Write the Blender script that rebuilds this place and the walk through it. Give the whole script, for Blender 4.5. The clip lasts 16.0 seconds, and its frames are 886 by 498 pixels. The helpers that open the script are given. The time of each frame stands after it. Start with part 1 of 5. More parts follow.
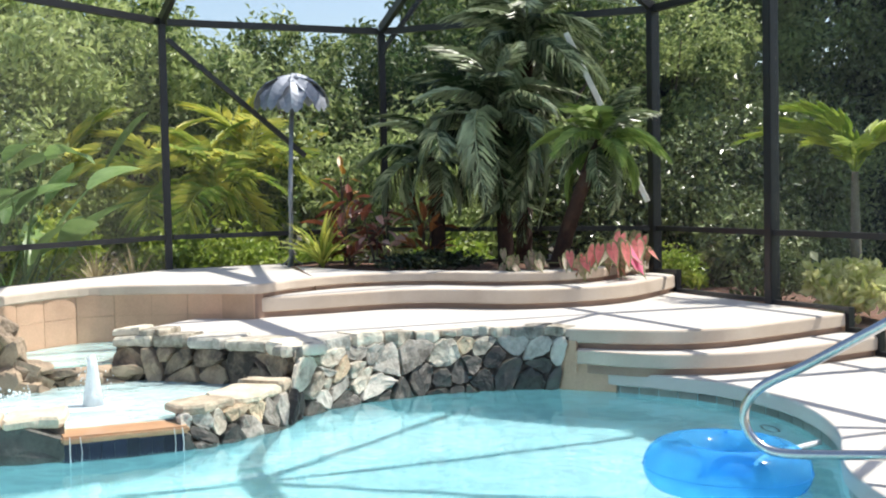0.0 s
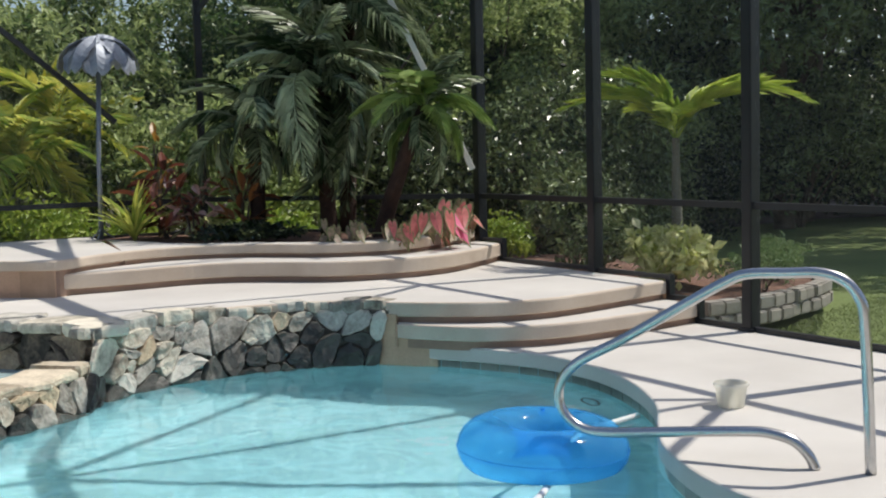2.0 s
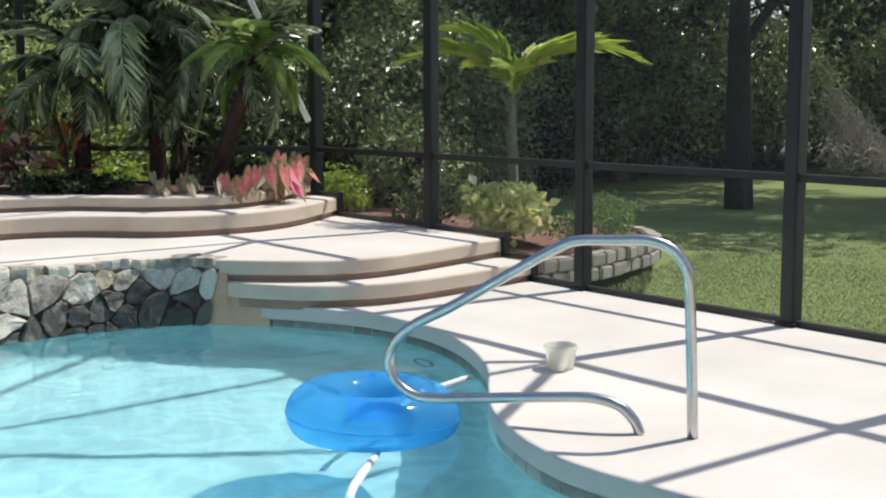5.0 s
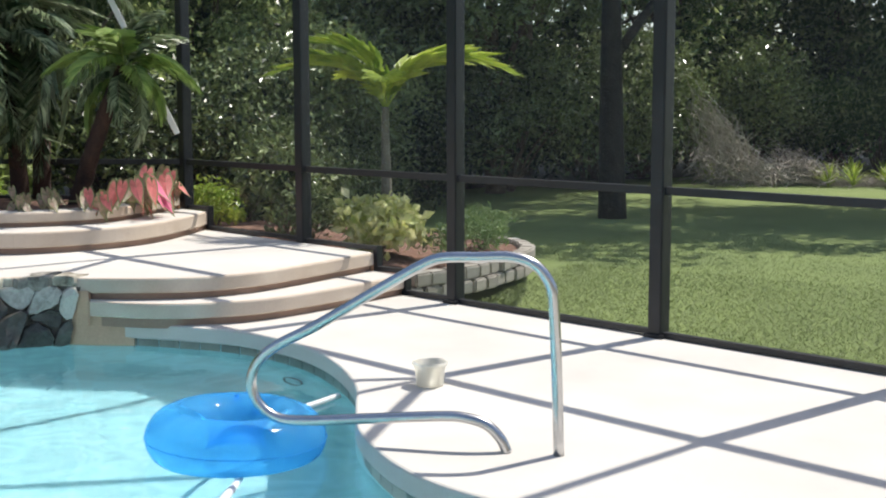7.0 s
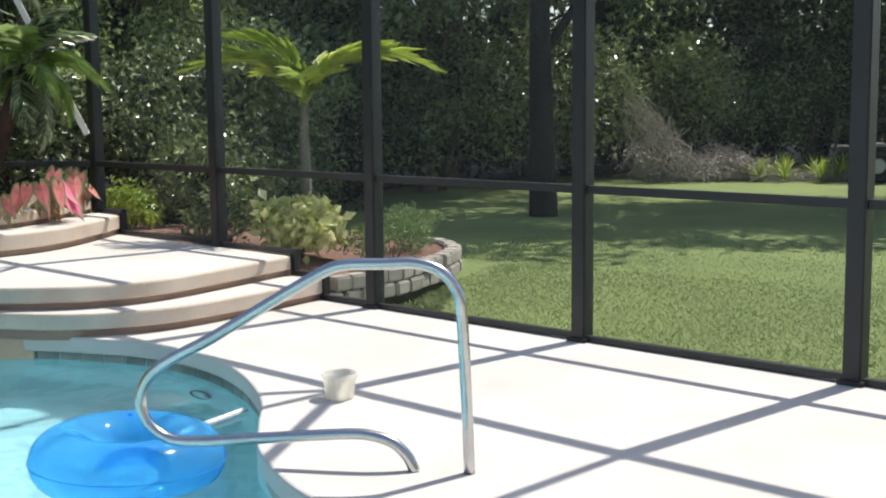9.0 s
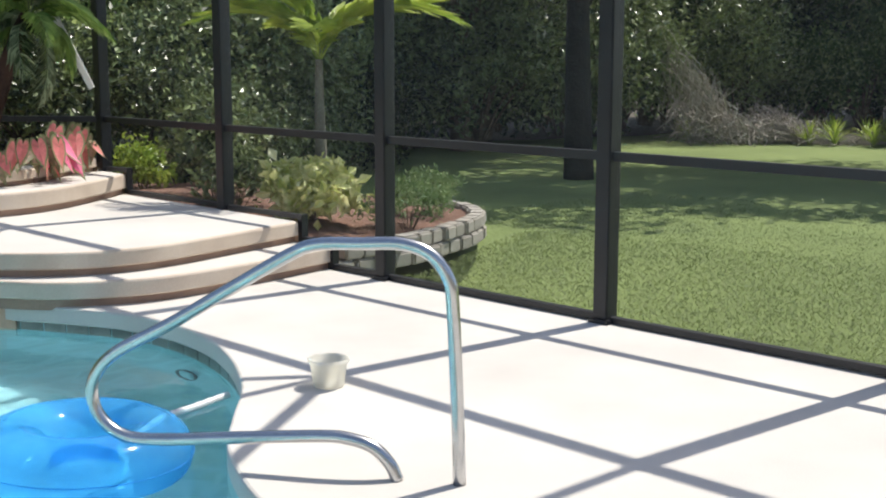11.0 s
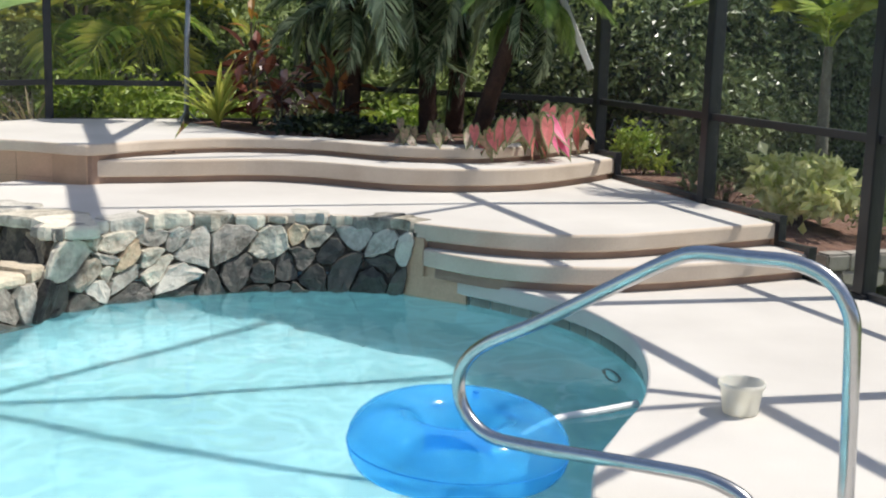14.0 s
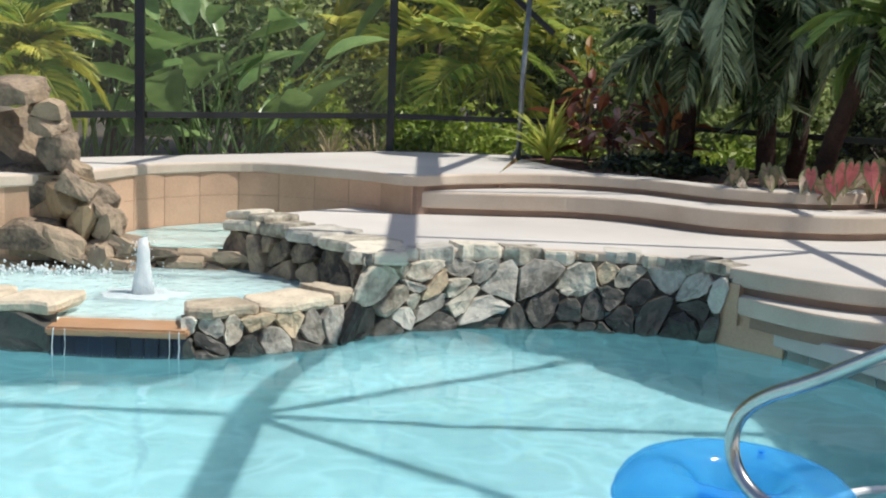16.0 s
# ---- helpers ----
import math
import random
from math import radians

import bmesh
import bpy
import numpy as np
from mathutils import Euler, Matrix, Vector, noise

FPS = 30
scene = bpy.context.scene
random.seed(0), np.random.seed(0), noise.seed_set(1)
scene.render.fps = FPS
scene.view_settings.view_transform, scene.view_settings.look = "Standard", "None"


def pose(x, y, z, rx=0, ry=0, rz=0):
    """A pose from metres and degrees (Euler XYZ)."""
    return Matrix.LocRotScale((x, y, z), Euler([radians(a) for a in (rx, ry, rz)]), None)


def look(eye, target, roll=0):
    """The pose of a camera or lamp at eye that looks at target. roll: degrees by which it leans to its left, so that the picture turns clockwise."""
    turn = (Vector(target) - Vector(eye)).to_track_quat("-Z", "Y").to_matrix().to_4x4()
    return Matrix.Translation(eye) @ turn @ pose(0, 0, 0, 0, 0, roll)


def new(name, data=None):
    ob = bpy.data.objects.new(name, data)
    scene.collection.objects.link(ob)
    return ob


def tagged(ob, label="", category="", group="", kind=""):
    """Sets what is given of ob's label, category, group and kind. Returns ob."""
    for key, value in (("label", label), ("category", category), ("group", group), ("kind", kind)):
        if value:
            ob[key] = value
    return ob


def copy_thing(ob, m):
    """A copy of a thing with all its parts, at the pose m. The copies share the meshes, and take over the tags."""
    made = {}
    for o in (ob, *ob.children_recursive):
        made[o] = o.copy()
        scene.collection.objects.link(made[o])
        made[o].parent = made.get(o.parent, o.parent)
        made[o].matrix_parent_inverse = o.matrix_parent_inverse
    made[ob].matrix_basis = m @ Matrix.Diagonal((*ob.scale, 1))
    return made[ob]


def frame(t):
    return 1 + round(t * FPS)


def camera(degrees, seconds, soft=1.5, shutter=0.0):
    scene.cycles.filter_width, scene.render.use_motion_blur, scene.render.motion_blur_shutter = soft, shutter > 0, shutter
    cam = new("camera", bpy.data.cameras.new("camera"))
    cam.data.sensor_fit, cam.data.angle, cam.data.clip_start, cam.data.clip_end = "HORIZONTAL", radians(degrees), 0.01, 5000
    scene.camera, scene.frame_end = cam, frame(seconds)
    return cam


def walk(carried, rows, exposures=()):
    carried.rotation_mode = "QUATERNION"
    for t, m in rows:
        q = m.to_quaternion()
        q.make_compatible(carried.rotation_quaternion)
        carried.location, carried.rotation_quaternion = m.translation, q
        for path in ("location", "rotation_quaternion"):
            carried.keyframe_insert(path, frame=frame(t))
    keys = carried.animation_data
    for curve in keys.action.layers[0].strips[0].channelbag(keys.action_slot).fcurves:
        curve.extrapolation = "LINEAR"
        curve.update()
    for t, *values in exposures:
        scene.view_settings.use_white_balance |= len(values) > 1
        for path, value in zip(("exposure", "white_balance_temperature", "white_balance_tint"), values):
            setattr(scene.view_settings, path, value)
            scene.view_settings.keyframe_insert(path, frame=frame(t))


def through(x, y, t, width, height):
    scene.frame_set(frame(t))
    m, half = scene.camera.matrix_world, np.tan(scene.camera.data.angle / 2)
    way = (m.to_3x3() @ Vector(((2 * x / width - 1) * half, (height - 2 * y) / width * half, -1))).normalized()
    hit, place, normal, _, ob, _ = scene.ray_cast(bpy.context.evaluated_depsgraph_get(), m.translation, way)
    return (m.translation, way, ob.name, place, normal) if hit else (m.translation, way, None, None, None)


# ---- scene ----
cam = camera(40.5, 16.0, soft=2.05)
PATH = [
    (0, (-0.252, 0.24, 1.358), (0.529, 2.078, 1.26), -1.2),
    (0.5, (-0.152, 0.292, 1.334), (0.7, 2.099, 1.236), -1.4),
    (1, (-0.109, 0.39, 1.378), (0.823, 2.155, 1.255), -1.2),
    (1.5, (0.015, 0.458, 1.353), (0.989, 2.2, 1.216), -1.3),
    (2, (0.06, 0.487, 1.374), (1.075, 2.203, 1.213), -1.4),
    (2.5, (0.091, 0.519, 1.396), (1.138, 2.212, 1.208), -1.1),
    (3, (0.138, 0.541, 1.412), (1.215, 2.213, 1.199), -1.2),
    (3.5, (0.165, 0.559, 1.423), (1.274, 2.207, 1.189), -1.0),
    (4, (0.166, 0.563, 1.426), (1.312, 2.183, 1.18), -0.7),
    (6.5, (0.254, 0.584, 1.458), (1.595, 2.049, 1.218), 0.0),
    (7, (0.302, 0.587, 1.463), (1.676, 2.021, 1.225), -0.1),
    (7.5, (0.341, 0.588, 1.472), (1.746, 1.991, 1.234), -0.3),
    (8, (0.404, 0.613, 1.467), (1.832, 1.993, 1.23), -0.5),
    (8.5, (0.499, 0.645, 1.461), (1.941, 2.01, 1.224), -0.6),
    (11, (1.222, 1.004, 1.454), (2.607, 2.413, 1.141), 0.1),
    (11.5, (1.312, 1.041, 1.474), (2.613, 2.52, 1.125), 0.3),
    (12, (1.479, 1.073, 1.461), (2.65, 2.65, 1.083), 0.5),
    (12.5, (1.618, 1.049, 1.452), (2.649, 2.716, 1.057), 0.5),
    (13, (1.746, 1.08, 1.434), (2.642, 2.825, 1.045), 0.7),
    (13.5, (1.851, 1.105, 1.424), (2.612, 2.918, 1.06), 1.1),
    (14, (1.944, 1.129, 1.429), (2.567, 2.997, 1.083), 1.7),
    (14.5, (2.033, 1.178, 1.416), (2.515, 3.091, 1.089), 2.2),
    (15, (2.131, 1.236, 1.42), (2.457, 3.183, 1.105), 2.3),
    (15.5, (2.221, 1.296, 1.392), (2.398, 3.264, 1.089), 2.4),
    (16, (2.272, 1.297, 1.353), (2.315, 3.275, 1.063), 2.2),
]
walk(cam, [(t, look(eye, target, roll)) for t, eye, target, roll in PATH],
     exposures=((0, 0.62), (0.5, 0.45), (1, 0.1), (1.5, -0.06), (2, -0.05), (3, 0.05), (4, 0.15), (6.5, 0.4), (8.5, 0.45), (11, 0.4), (13, 0.34), (14, 0.22), (15, 0.1), (16, 0.0)))


# ---------- world, sun, exposure ----------
SUN_TO = Vector((0.502, -0.045, 0.864)).normalized()
world = bpy.data.worlds.new("sky")
scene.world = world
world.use_nodes = True
wn = world.node_tree.nodes
sky = wn.new("ShaderNodeTexSky")
sky.sky_type = 'NISHITA'
sky.sun_disc = False
sky.sun_elevation = math.asin(SUN_TO.z)
sky.sun_rotation = math.atan2(SUN_TO.x, SUN_TO.y)
sky.dust_density = 1.5
world.node_tree.links.new(sky.outputs[0], wn["Background"].inputs[0])
wn["Background"].inputs[1].default_value = 0.13
sun = new("sun", bpy.data.lights.new("sun", "SUN"))
sun.data.energy, sun.data.angle, sun.data.color = 4.6, radians(0.53), (1.0, 0.95, 0.87)
sun.matrix_world = look(SUN_TO * 40, (0, 0, 0))


# ---------- materials ----------
def mat(name, a, b=None, rough=0.7, scale=6.0, fine=60.0, bump=0.15, metal=0.0, island=0.0, through=0.0, spec=0.5, dist=0.02):
    """Two-scale mottled surface from colour a to b, with fine relief. through: share of light passing a leaf."""
    m = bpy.data.materials.new(name)
    m.use_nodes = True
    nt = m.node_tree
    p = nt.nodes["Principled BSDF"]
    b = b or tuple(v * 0.75 for v in a)
    co = nt.nodes.new("ShaderNodeTexCoord")
    big = nt.nodes.new("ShaderNodeTexNoise")
    big.inputs["Scale"].default_value, big.inputs["Detail"].default_value = scale, 5
    small = nt.nodes.new("ShaderNodeTexNoise")
    small.inputs["Scale"].default_value, small.inputs["Detail"].default_value = fine, 3
    for n in (big, small):
        nt.links.new(co.outputs["Object"], n.inputs["Vector"])
    add = nt.nodes.new("ShaderNodeMath")
    add.operation = 'MULTIPLY_ADD'
    nt.links.new(small.outputs["Fac"], add.inputs[0])
    add.inputs[1].default_value = 0.45
    nt.links.new(big.outputs["Fac"], add.inputs[2])
    fac = add.outputs[0]
    if island:
        geo = nt.nodes.new("ShaderNodeNewGeometry")
        info = nt.nodes.new("ShaderNodeObjectInfo")
        s = nt.nodes.new("ShaderNodeMath")
        s.operation = 'ADD'
        nt.links.new(geo.outputs["Random Per Island"], s.inputs[0])
        nt.links.new(info.outputs["Random"], s.inputs[1])
        t = nt.nodes.new("ShaderNodeMath")
        t.operation = 'MULTIPLY_ADD'
        nt.links.new(s.outputs[0], t.inputs[0])
        t.inputs[1].default_value = island
        nt.links.new(fac, t.inputs[2])
        u = nt.nodes.new("ShaderNodeMath")
        u.operation = 'SUBTRACT'
        nt.links.new(t.outputs[0], u.inputs[0])
        u.inputs[1].default_value = island
        fac = u.outputs[0]
    ramp = nt.nodes.new("ShaderNodeValToRGB")
    ramp.color_ramp.elements[0].position, ramp.color_ramp.elements[1].position = 0.45, 1.0
    ramp.color_ramp.elements[0].color, ramp.color_ramp.elements[1].color = (*b, 1), (*a, 1)
    nt.links.new(fac, ramp.inputs[0])
    nt.links.new(ramp.outputs[0], p.inputs["Base Color"])
    p.inputs["Roughness"].default_value, p.inputs["Metallic"].default_value = rough, metal
    p.inputs["Specular IOR Level"].default_value = spec
    if bump:
        bp = nt.nodes.new("ShaderNodeBump")
        bp.inputs["Strength"].default_value, bp.inputs["Distance"].default_value = bump, dist
        nt.links.new(add.outputs[0], bp.inputs["Height"])
        nt.links.new(bp.outputs[0], p.inputs["Normal"])
    if through:
        tr = nt.nodes.new("ShaderNodeBsdfTranslucent")
        mix = nt.nodes.new("ShaderNodeMixShader")
        mix.inputs[0].default_value = through
        nt.links.new(ramp.outputs[0], tr.inputs[0])
        nt.links.new(p.outputs[0], mix.inputs[1])
        nt.links.new(tr.outputs[0], mix.inputs[2])
        nt.links.new(mix.outputs[0], nt.nodes["Material Output"].inputs[0])
    return m


def water_mat(name, tint, wave, strength, cloud=0.30):
    """A moving sheet: light passes tinted, a share (cloud) scattered by the ripples, and the surface reflects by Fresnel on a rippled normal."""
    m = bpy.data.materials.new(name)
    m.use_nodes = True
    nt = m.node_tree
    nt.nodes.remove(nt.nodes["Principled BSDF"])
    tr, gl, mix = (nt.nodes.new("ShaderNode" + k) for k in ("BsdfRefraction", "BsdfGlossy", "MixShader"))
    tr.inputs["IOR"].default_value, tr.inputs["Roughness"].default_value = 1.33, 0.0
    tr.inputs[0].default_value = (*tint, 1)
    gl.inputs["Roughness"].default_value = 0.03
    fr, bp, nz, co = (nt.nodes.new("ShaderNode" + k) for k in ("Fresnel", "Bump", "TexNoise", "TexCoord"))
    fr.inputs[0].default_value = 1.33
    nz.inputs["Scale"].default_value, nz.inputs["Detail"].default_value = wave, 3
    bp.inputs["Strength"].default_value, bp.inputs["Distance"].default_value = strength, 0.05
    nt.links.new(co.outputs["Object"], nz.inputs["Vector"])
    nt.links.new(nz.outputs["Fac"], bp.inputs["Height"])
    nt.links.new(bp.outputs[0], gl.inputs["Normal"])
    nt.links.new(bp.outputs[0], fr.inputs["Normal"])
    nt.links.new(bp.outputs[0], tr.inputs["Normal"])
    nt.links.new(fr.outputs[0], mix.inputs[0])
    body = nt.nodes.new("ShaderNodeMixShader")
    milk = nt.nodes.new("ShaderNodeBsdfTranslucent" if cloud < 0.4 else "ShaderNodeBsdfDiffuse")
    milk.inputs[0].default_value = (*tint, 1)
    body.inputs[0].default_value = cloud
    # bright threads drawn into the tint, imitating light gathered by crossing ripples
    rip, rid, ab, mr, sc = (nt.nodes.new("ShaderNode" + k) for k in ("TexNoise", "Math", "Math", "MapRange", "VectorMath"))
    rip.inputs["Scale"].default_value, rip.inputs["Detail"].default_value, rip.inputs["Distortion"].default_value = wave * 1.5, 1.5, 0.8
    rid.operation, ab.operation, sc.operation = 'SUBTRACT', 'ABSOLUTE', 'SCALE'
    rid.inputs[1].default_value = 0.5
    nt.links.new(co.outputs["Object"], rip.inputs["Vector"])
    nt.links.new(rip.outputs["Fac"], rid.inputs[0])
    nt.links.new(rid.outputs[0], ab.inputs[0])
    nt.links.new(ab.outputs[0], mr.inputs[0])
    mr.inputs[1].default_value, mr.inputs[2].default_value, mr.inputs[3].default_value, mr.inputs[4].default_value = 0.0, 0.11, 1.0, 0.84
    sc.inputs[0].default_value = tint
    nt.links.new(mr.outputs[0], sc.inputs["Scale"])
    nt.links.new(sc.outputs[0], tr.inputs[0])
    nt.links.new(tr.outputs[0], body.inputs[1])
    nt.links.new(milk.outputs[0], body.inputs[2])
    nt.links.new(body.outputs[0], mix.inputs[1])
    nt.links.new(gl.outputs[0], mix.inputs[2])
    nt.links.new(mix.outputs[0], nt.nodes["Material Output"].inputs[0])
    return m


def screen_mat(name, cover, colour):
    """Insect screen: a fine weave that covers a share of the view."""
    m = bpy.data.materials.new(name)
    m.use_nodes = True
    nt = m.node_tree
    p = nt.nodes["Principled BSDF"]
    p.inputs["Base Color"].default_value, p.inputs["Roughness"].default_value = (*colour, 1), 0.8
    tr, mix = nt.nodes.new("ShaderNodeBsdfTransparent"), nt.nodes.new("ShaderNodeMixShader")
    nz, mr, co = (nt.nodes.new("ShaderNode" + k) for k in ("TexNoise", "MapRange", "TexCoord"))
    nz.inputs["Scale"].default_value = 1.3
    mr.inputs[3].default_value, mr.inputs[4].default_value = cover * 0.8, cover * 1.2
    nt.links.new(co.outputs["Object"], nz.inputs["Vector"])
    nt.links.new(nz.outputs["Fac"], mr.inputs[0])
    nt.links.new(mr.outputs[0], mix.inputs[0])
    nt.links.new(tr.outputs[0], mix.inputs[1])
    nt.links.new(p.outputs[0], mix.inputs[2])
    nt.links.new(mix.outputs[0], nt.nodes["Material Output"].inputs[0])
    return m


DECK = mat("deck_concrete", (0.645, 0.615, 0.565), (0.51, 0.48, 0.44), 0.85, 1.2, 160, 0.25, dist=0.004)
COPING = mat("coping_concrete", (0.70, 0.60, 0.49), (0.50, 0.40, 0.31), 0.8, 2.5, 120, 0.3, dist=0.004)
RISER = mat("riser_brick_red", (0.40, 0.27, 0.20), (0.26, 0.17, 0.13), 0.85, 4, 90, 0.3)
GROUT = mat("tan_grout", (0.50, 0.34, 0.23), (0.40, 0.27, 0.18), 0.9)
TAN = mat("tan_plaster_tile", (0.66, 0.43, 0.29), (0.46, 0.30, 0.20), 0.7, 2.5, 60, 0.2)
PLASTER = mat("pool_plaster", (0.385, 0.60, 0.635), (0.30, 0.52, 0.56), 0.8, 1.1, 14, 0.1)
SPAPLASTER = mat("spa_plaster", (0.62, 0.84, 0.84), (0.46, 0.72, 0.74), 0.8, 1.5, 20, 0.1)
BASINPLASTER = mat("basin_plaster", (0.74, 0.80, 0.79), (0.56, 0.64, 0.63), 0.8, 2.5, 25, 0.2)
TILE = mat("waterline_tile", (0.20, 0.21, 0.19), (0.10, 0.11, 0.10), 0.3, 8, 60, 0.1, island=0.4)
NAVY = mat("navy_glazed_tile", (0.016, 0.02, 0.05), (0.006, 0.007, 0.016), 0.3, 9, 40, 0.1, island=0.5, spec=0.4)
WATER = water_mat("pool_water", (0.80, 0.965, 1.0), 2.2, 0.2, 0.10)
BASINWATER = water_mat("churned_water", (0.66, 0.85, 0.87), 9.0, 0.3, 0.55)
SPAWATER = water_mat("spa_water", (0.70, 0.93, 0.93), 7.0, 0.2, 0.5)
STONE = mat("field_stone", (0.70, 0.64, 0.52), (0.16, 0.14, 0.105), 0.85, 9, 34, 1.0, island=0.5, dist=0.02)
GREYSTONE = mat("grey_field_stone", (0.57, 0.54, 0.47), (0.12, 0.11, 0.09), 0.85, 6, 40, 0.8, island=0.5, dist=0.02)
OCHRE = mat("ochre_field_stone", (0.66, 0.53, 0.36), (0.22, 0.17, 0.11), 0.85, 6, 40, 0.8, island=0.4, dist=0.02)
WETSHADESTONE = mat("wet_shaded_stone", (0.10, 0.095, 0.08), (0.03, 0.03, 0.026), 0.5, 7, 40, 0.8, island=0.5, dist=0.02)
FLAG = mat("flag_stone", (0.68, 0.585, 0.44), (0.34, 0.28, 0.20), 0.85, 7, 40, 1.0, island=0.4, dist=0.02)
ROCK = mat("waterfall_rock", (0.38, 0.29, 0.20), (0.05, 0.042, 0.033), 0.8, 7, 40, 1.0, island=0.5, dist=0.02)
MORTAR = mat("dark_mortar", (0.20, 0.18, 0.145), (0.09, 0.08, 0.065), 0.95, 9, 60, 0.6)
BRONZE = mat("bronze_aluminium", (0.021, 0.023, 0.027), (0.013, 0.014, 0.017), 0.42, 3, 80, 0.05, spec=0.5)
SCREEN = screen_mat("insect_screen", 0.12, (0.17, 0.17, 0.16))
ROOFSCREEN = screen_mat("roof_screen", 0.10, (0.30, 0.30, 0.30))
CHROME = mat("stainless_steel", (0.62, 0.62, 0.62), (0.50, 0.50, 0.50), 0.22, 5, 50, 0.02, metal=1.0)
SOIL = mat("bark_mulch", (0.24, 0.13, 0.09), (0.09, 0.05, 0.035), 0.95, 9, 50, 1.0, dist=0.04)
GRASSG = mat("lawn", (0.20, 0.26, 0.08), (0.12, 0.165, 0.05), 0.95, 0.7, 22, 0.6, dist=0.05)
BLOCK = mat("edging_block", (0.42, 0.39, 0.34), (0.24, 0.22, 0.19), 0.95, 5, 60, 0.6, island=0.3)
BARK = mat("bark", (0.20, 0.15, 0.11), (0.07, 0.055, 0.04), 0.95, 6, 35, 1.0, dist=0.03)
LEAF = mat("leaf_green", (0.48, 0.56, 0.23), (0.075, 0.13, 0.04), 0.42, 2, 9, 0, island=0.75, through=0.46)
# darker leaf copy: holds the shade of the woods, also serves dark-leaved plants
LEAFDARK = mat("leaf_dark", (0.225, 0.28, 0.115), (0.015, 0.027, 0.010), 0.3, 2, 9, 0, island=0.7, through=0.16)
STUCCO = mat("house_stucco", (0.70, 0.64, 0.55), (0.58, 0.52, 0.44), 0.9, 2, 70, 0.3)


# ---------- builders ----------
def part(name, bm, material, parent=None, label="", smooth=False):
    me = bpy.data.meshes.new(name)
    if isinstance(bm, tuple):
        me.from_pydata(bm[0], [], bm[1])
    else:
        bm.to_mesh(me)
        bm.free()
    if smooth:
        me.polygons.foreach_set("use_smooth", [True] * len(me.polygons))
    me.materials.append(material)
    ob = new(name, me)
    if parent:
        ob.parent = parent
    if label:
        ob["label"] = label
    return ob


def empty(name, m=None):
    ob = new(name)
    ob.empty_display_size = 0.1
    if m is not None:
        ob.matrix_world = m
    return ob


def spline(pts, n=8, closed=False):
    """Catmull-Rom through the points, n steps a span."""
    p = [Vector(q) for q in pts]
    out = []
    spans = len(p) if closed else len(p) - 1
    for i in range(spans):
        if closed:
            a, b, c, d = (p[(i + k) % len(p)] for k in (-1, 0, 1, 2))
        else:
            a, b, c, d = p[max(i - 1, 0)], p[i], p[i + 1], p[min(i + 2, len(p) - 1)]
        for k in range(n):
            t = k / n
            out.append(0.5 * (2 * b + (c - a) * t + (2 * a - 5 * b + 4 * c - d) * t * t + (3 * b - a - 3 * c + d) * t ** 3))
    if not closed:
        out.append(p[-1].copy())
    return out


def side(curve, i):
    """Unit vector to the left of the curve's way at point i (in plan)."""
    a, b = curve[max(i - 1, 0)], curve[min(i + 1, len(curve) - 1)]
    d = (b - a).to_2d().normalized()
    return Vector((-d.y, d.x))


def along(curve, count):
    """The curve again with count points at even steps."""
    run = [0.0]
    for a, b in zip(curve, curve[1:]):
        run.append(run[-1] + (b - a).length)
    out, j = [], 0
    for k in range(count):
        s = run[-1] * k / (count - 1)
        while j < len(run) - 2 and run[j + 1] < s:
            j += 1
        f = (s - run[j]) / max(run[j + 1] - run[j], 1e-9)
        out.append(curve[j].lerp(curve[j + 1], min(max(f, 0), 1)))
    return out


def sweep(curve, profile, flip=False):
    """Faces of a profile of (offset to the left, z) carried along a plan curve."""
    vs, fs, n = [], [], len(profile)
    for i, c in enumerate(curve):
        s = side(curve, i)
        vs += [(c.x + s.x * o, c.y + s.y * o, z) for o, z in profile]
    for i in range(len(curve) - 1):
        for k in range(n - 1):
            f = (i * n + k, i * n + k + 1, (i + 1) * n + k + 1, (i + 1) * n + k)
            fs.append(f[::-1] if flip else f)
    return vs, fs


def tube(points, radius, sides=10, ends=None):
    """A round tube along 3D points; radius may be a list."""
    vs, fs = [], []
    pts = [Vector(p) for p in points]
    up = None
    for i, p in enumerate(pts):
        d = (pts[min(i + 1, len(pts) - 1)] - pts[max(i - 1, 0)]).normalized()
        if up is None:
            up = d.orthogonal().normalized()
        up = (up - d * up.dot(d)).normalized()
        w = d.cross(up)
        r = radius[i] if isinstance(radius, (list, tuple)) else radius
        for k in range(sides):
            a = 2 * math.pi * k / sides
            vs.append(p + up * math.cos(a) * r + w * math.sin(a) * r)
    for i in range(len(pts) - 1):
        for k in range(sides):
            fs.append((i * sides + k, i * sides + (k + 1) % sides, (i + 1) * sides + (k + 1) % sides, (i + 1) * sides + k))
    fs.append(tuple(range(sides))[::-1])
    fs.append(tuple(range((len(pts) - 1) * sides, len(pts) * sides)))
    return vs, fs


def merge(*meshes):
    vs, fs = [], []
    for v, f in meshes:
        o = len(vs)
        vs += list(v)
        fs += [tuple(i + o for i in face) for face in f]
    return vs, fs


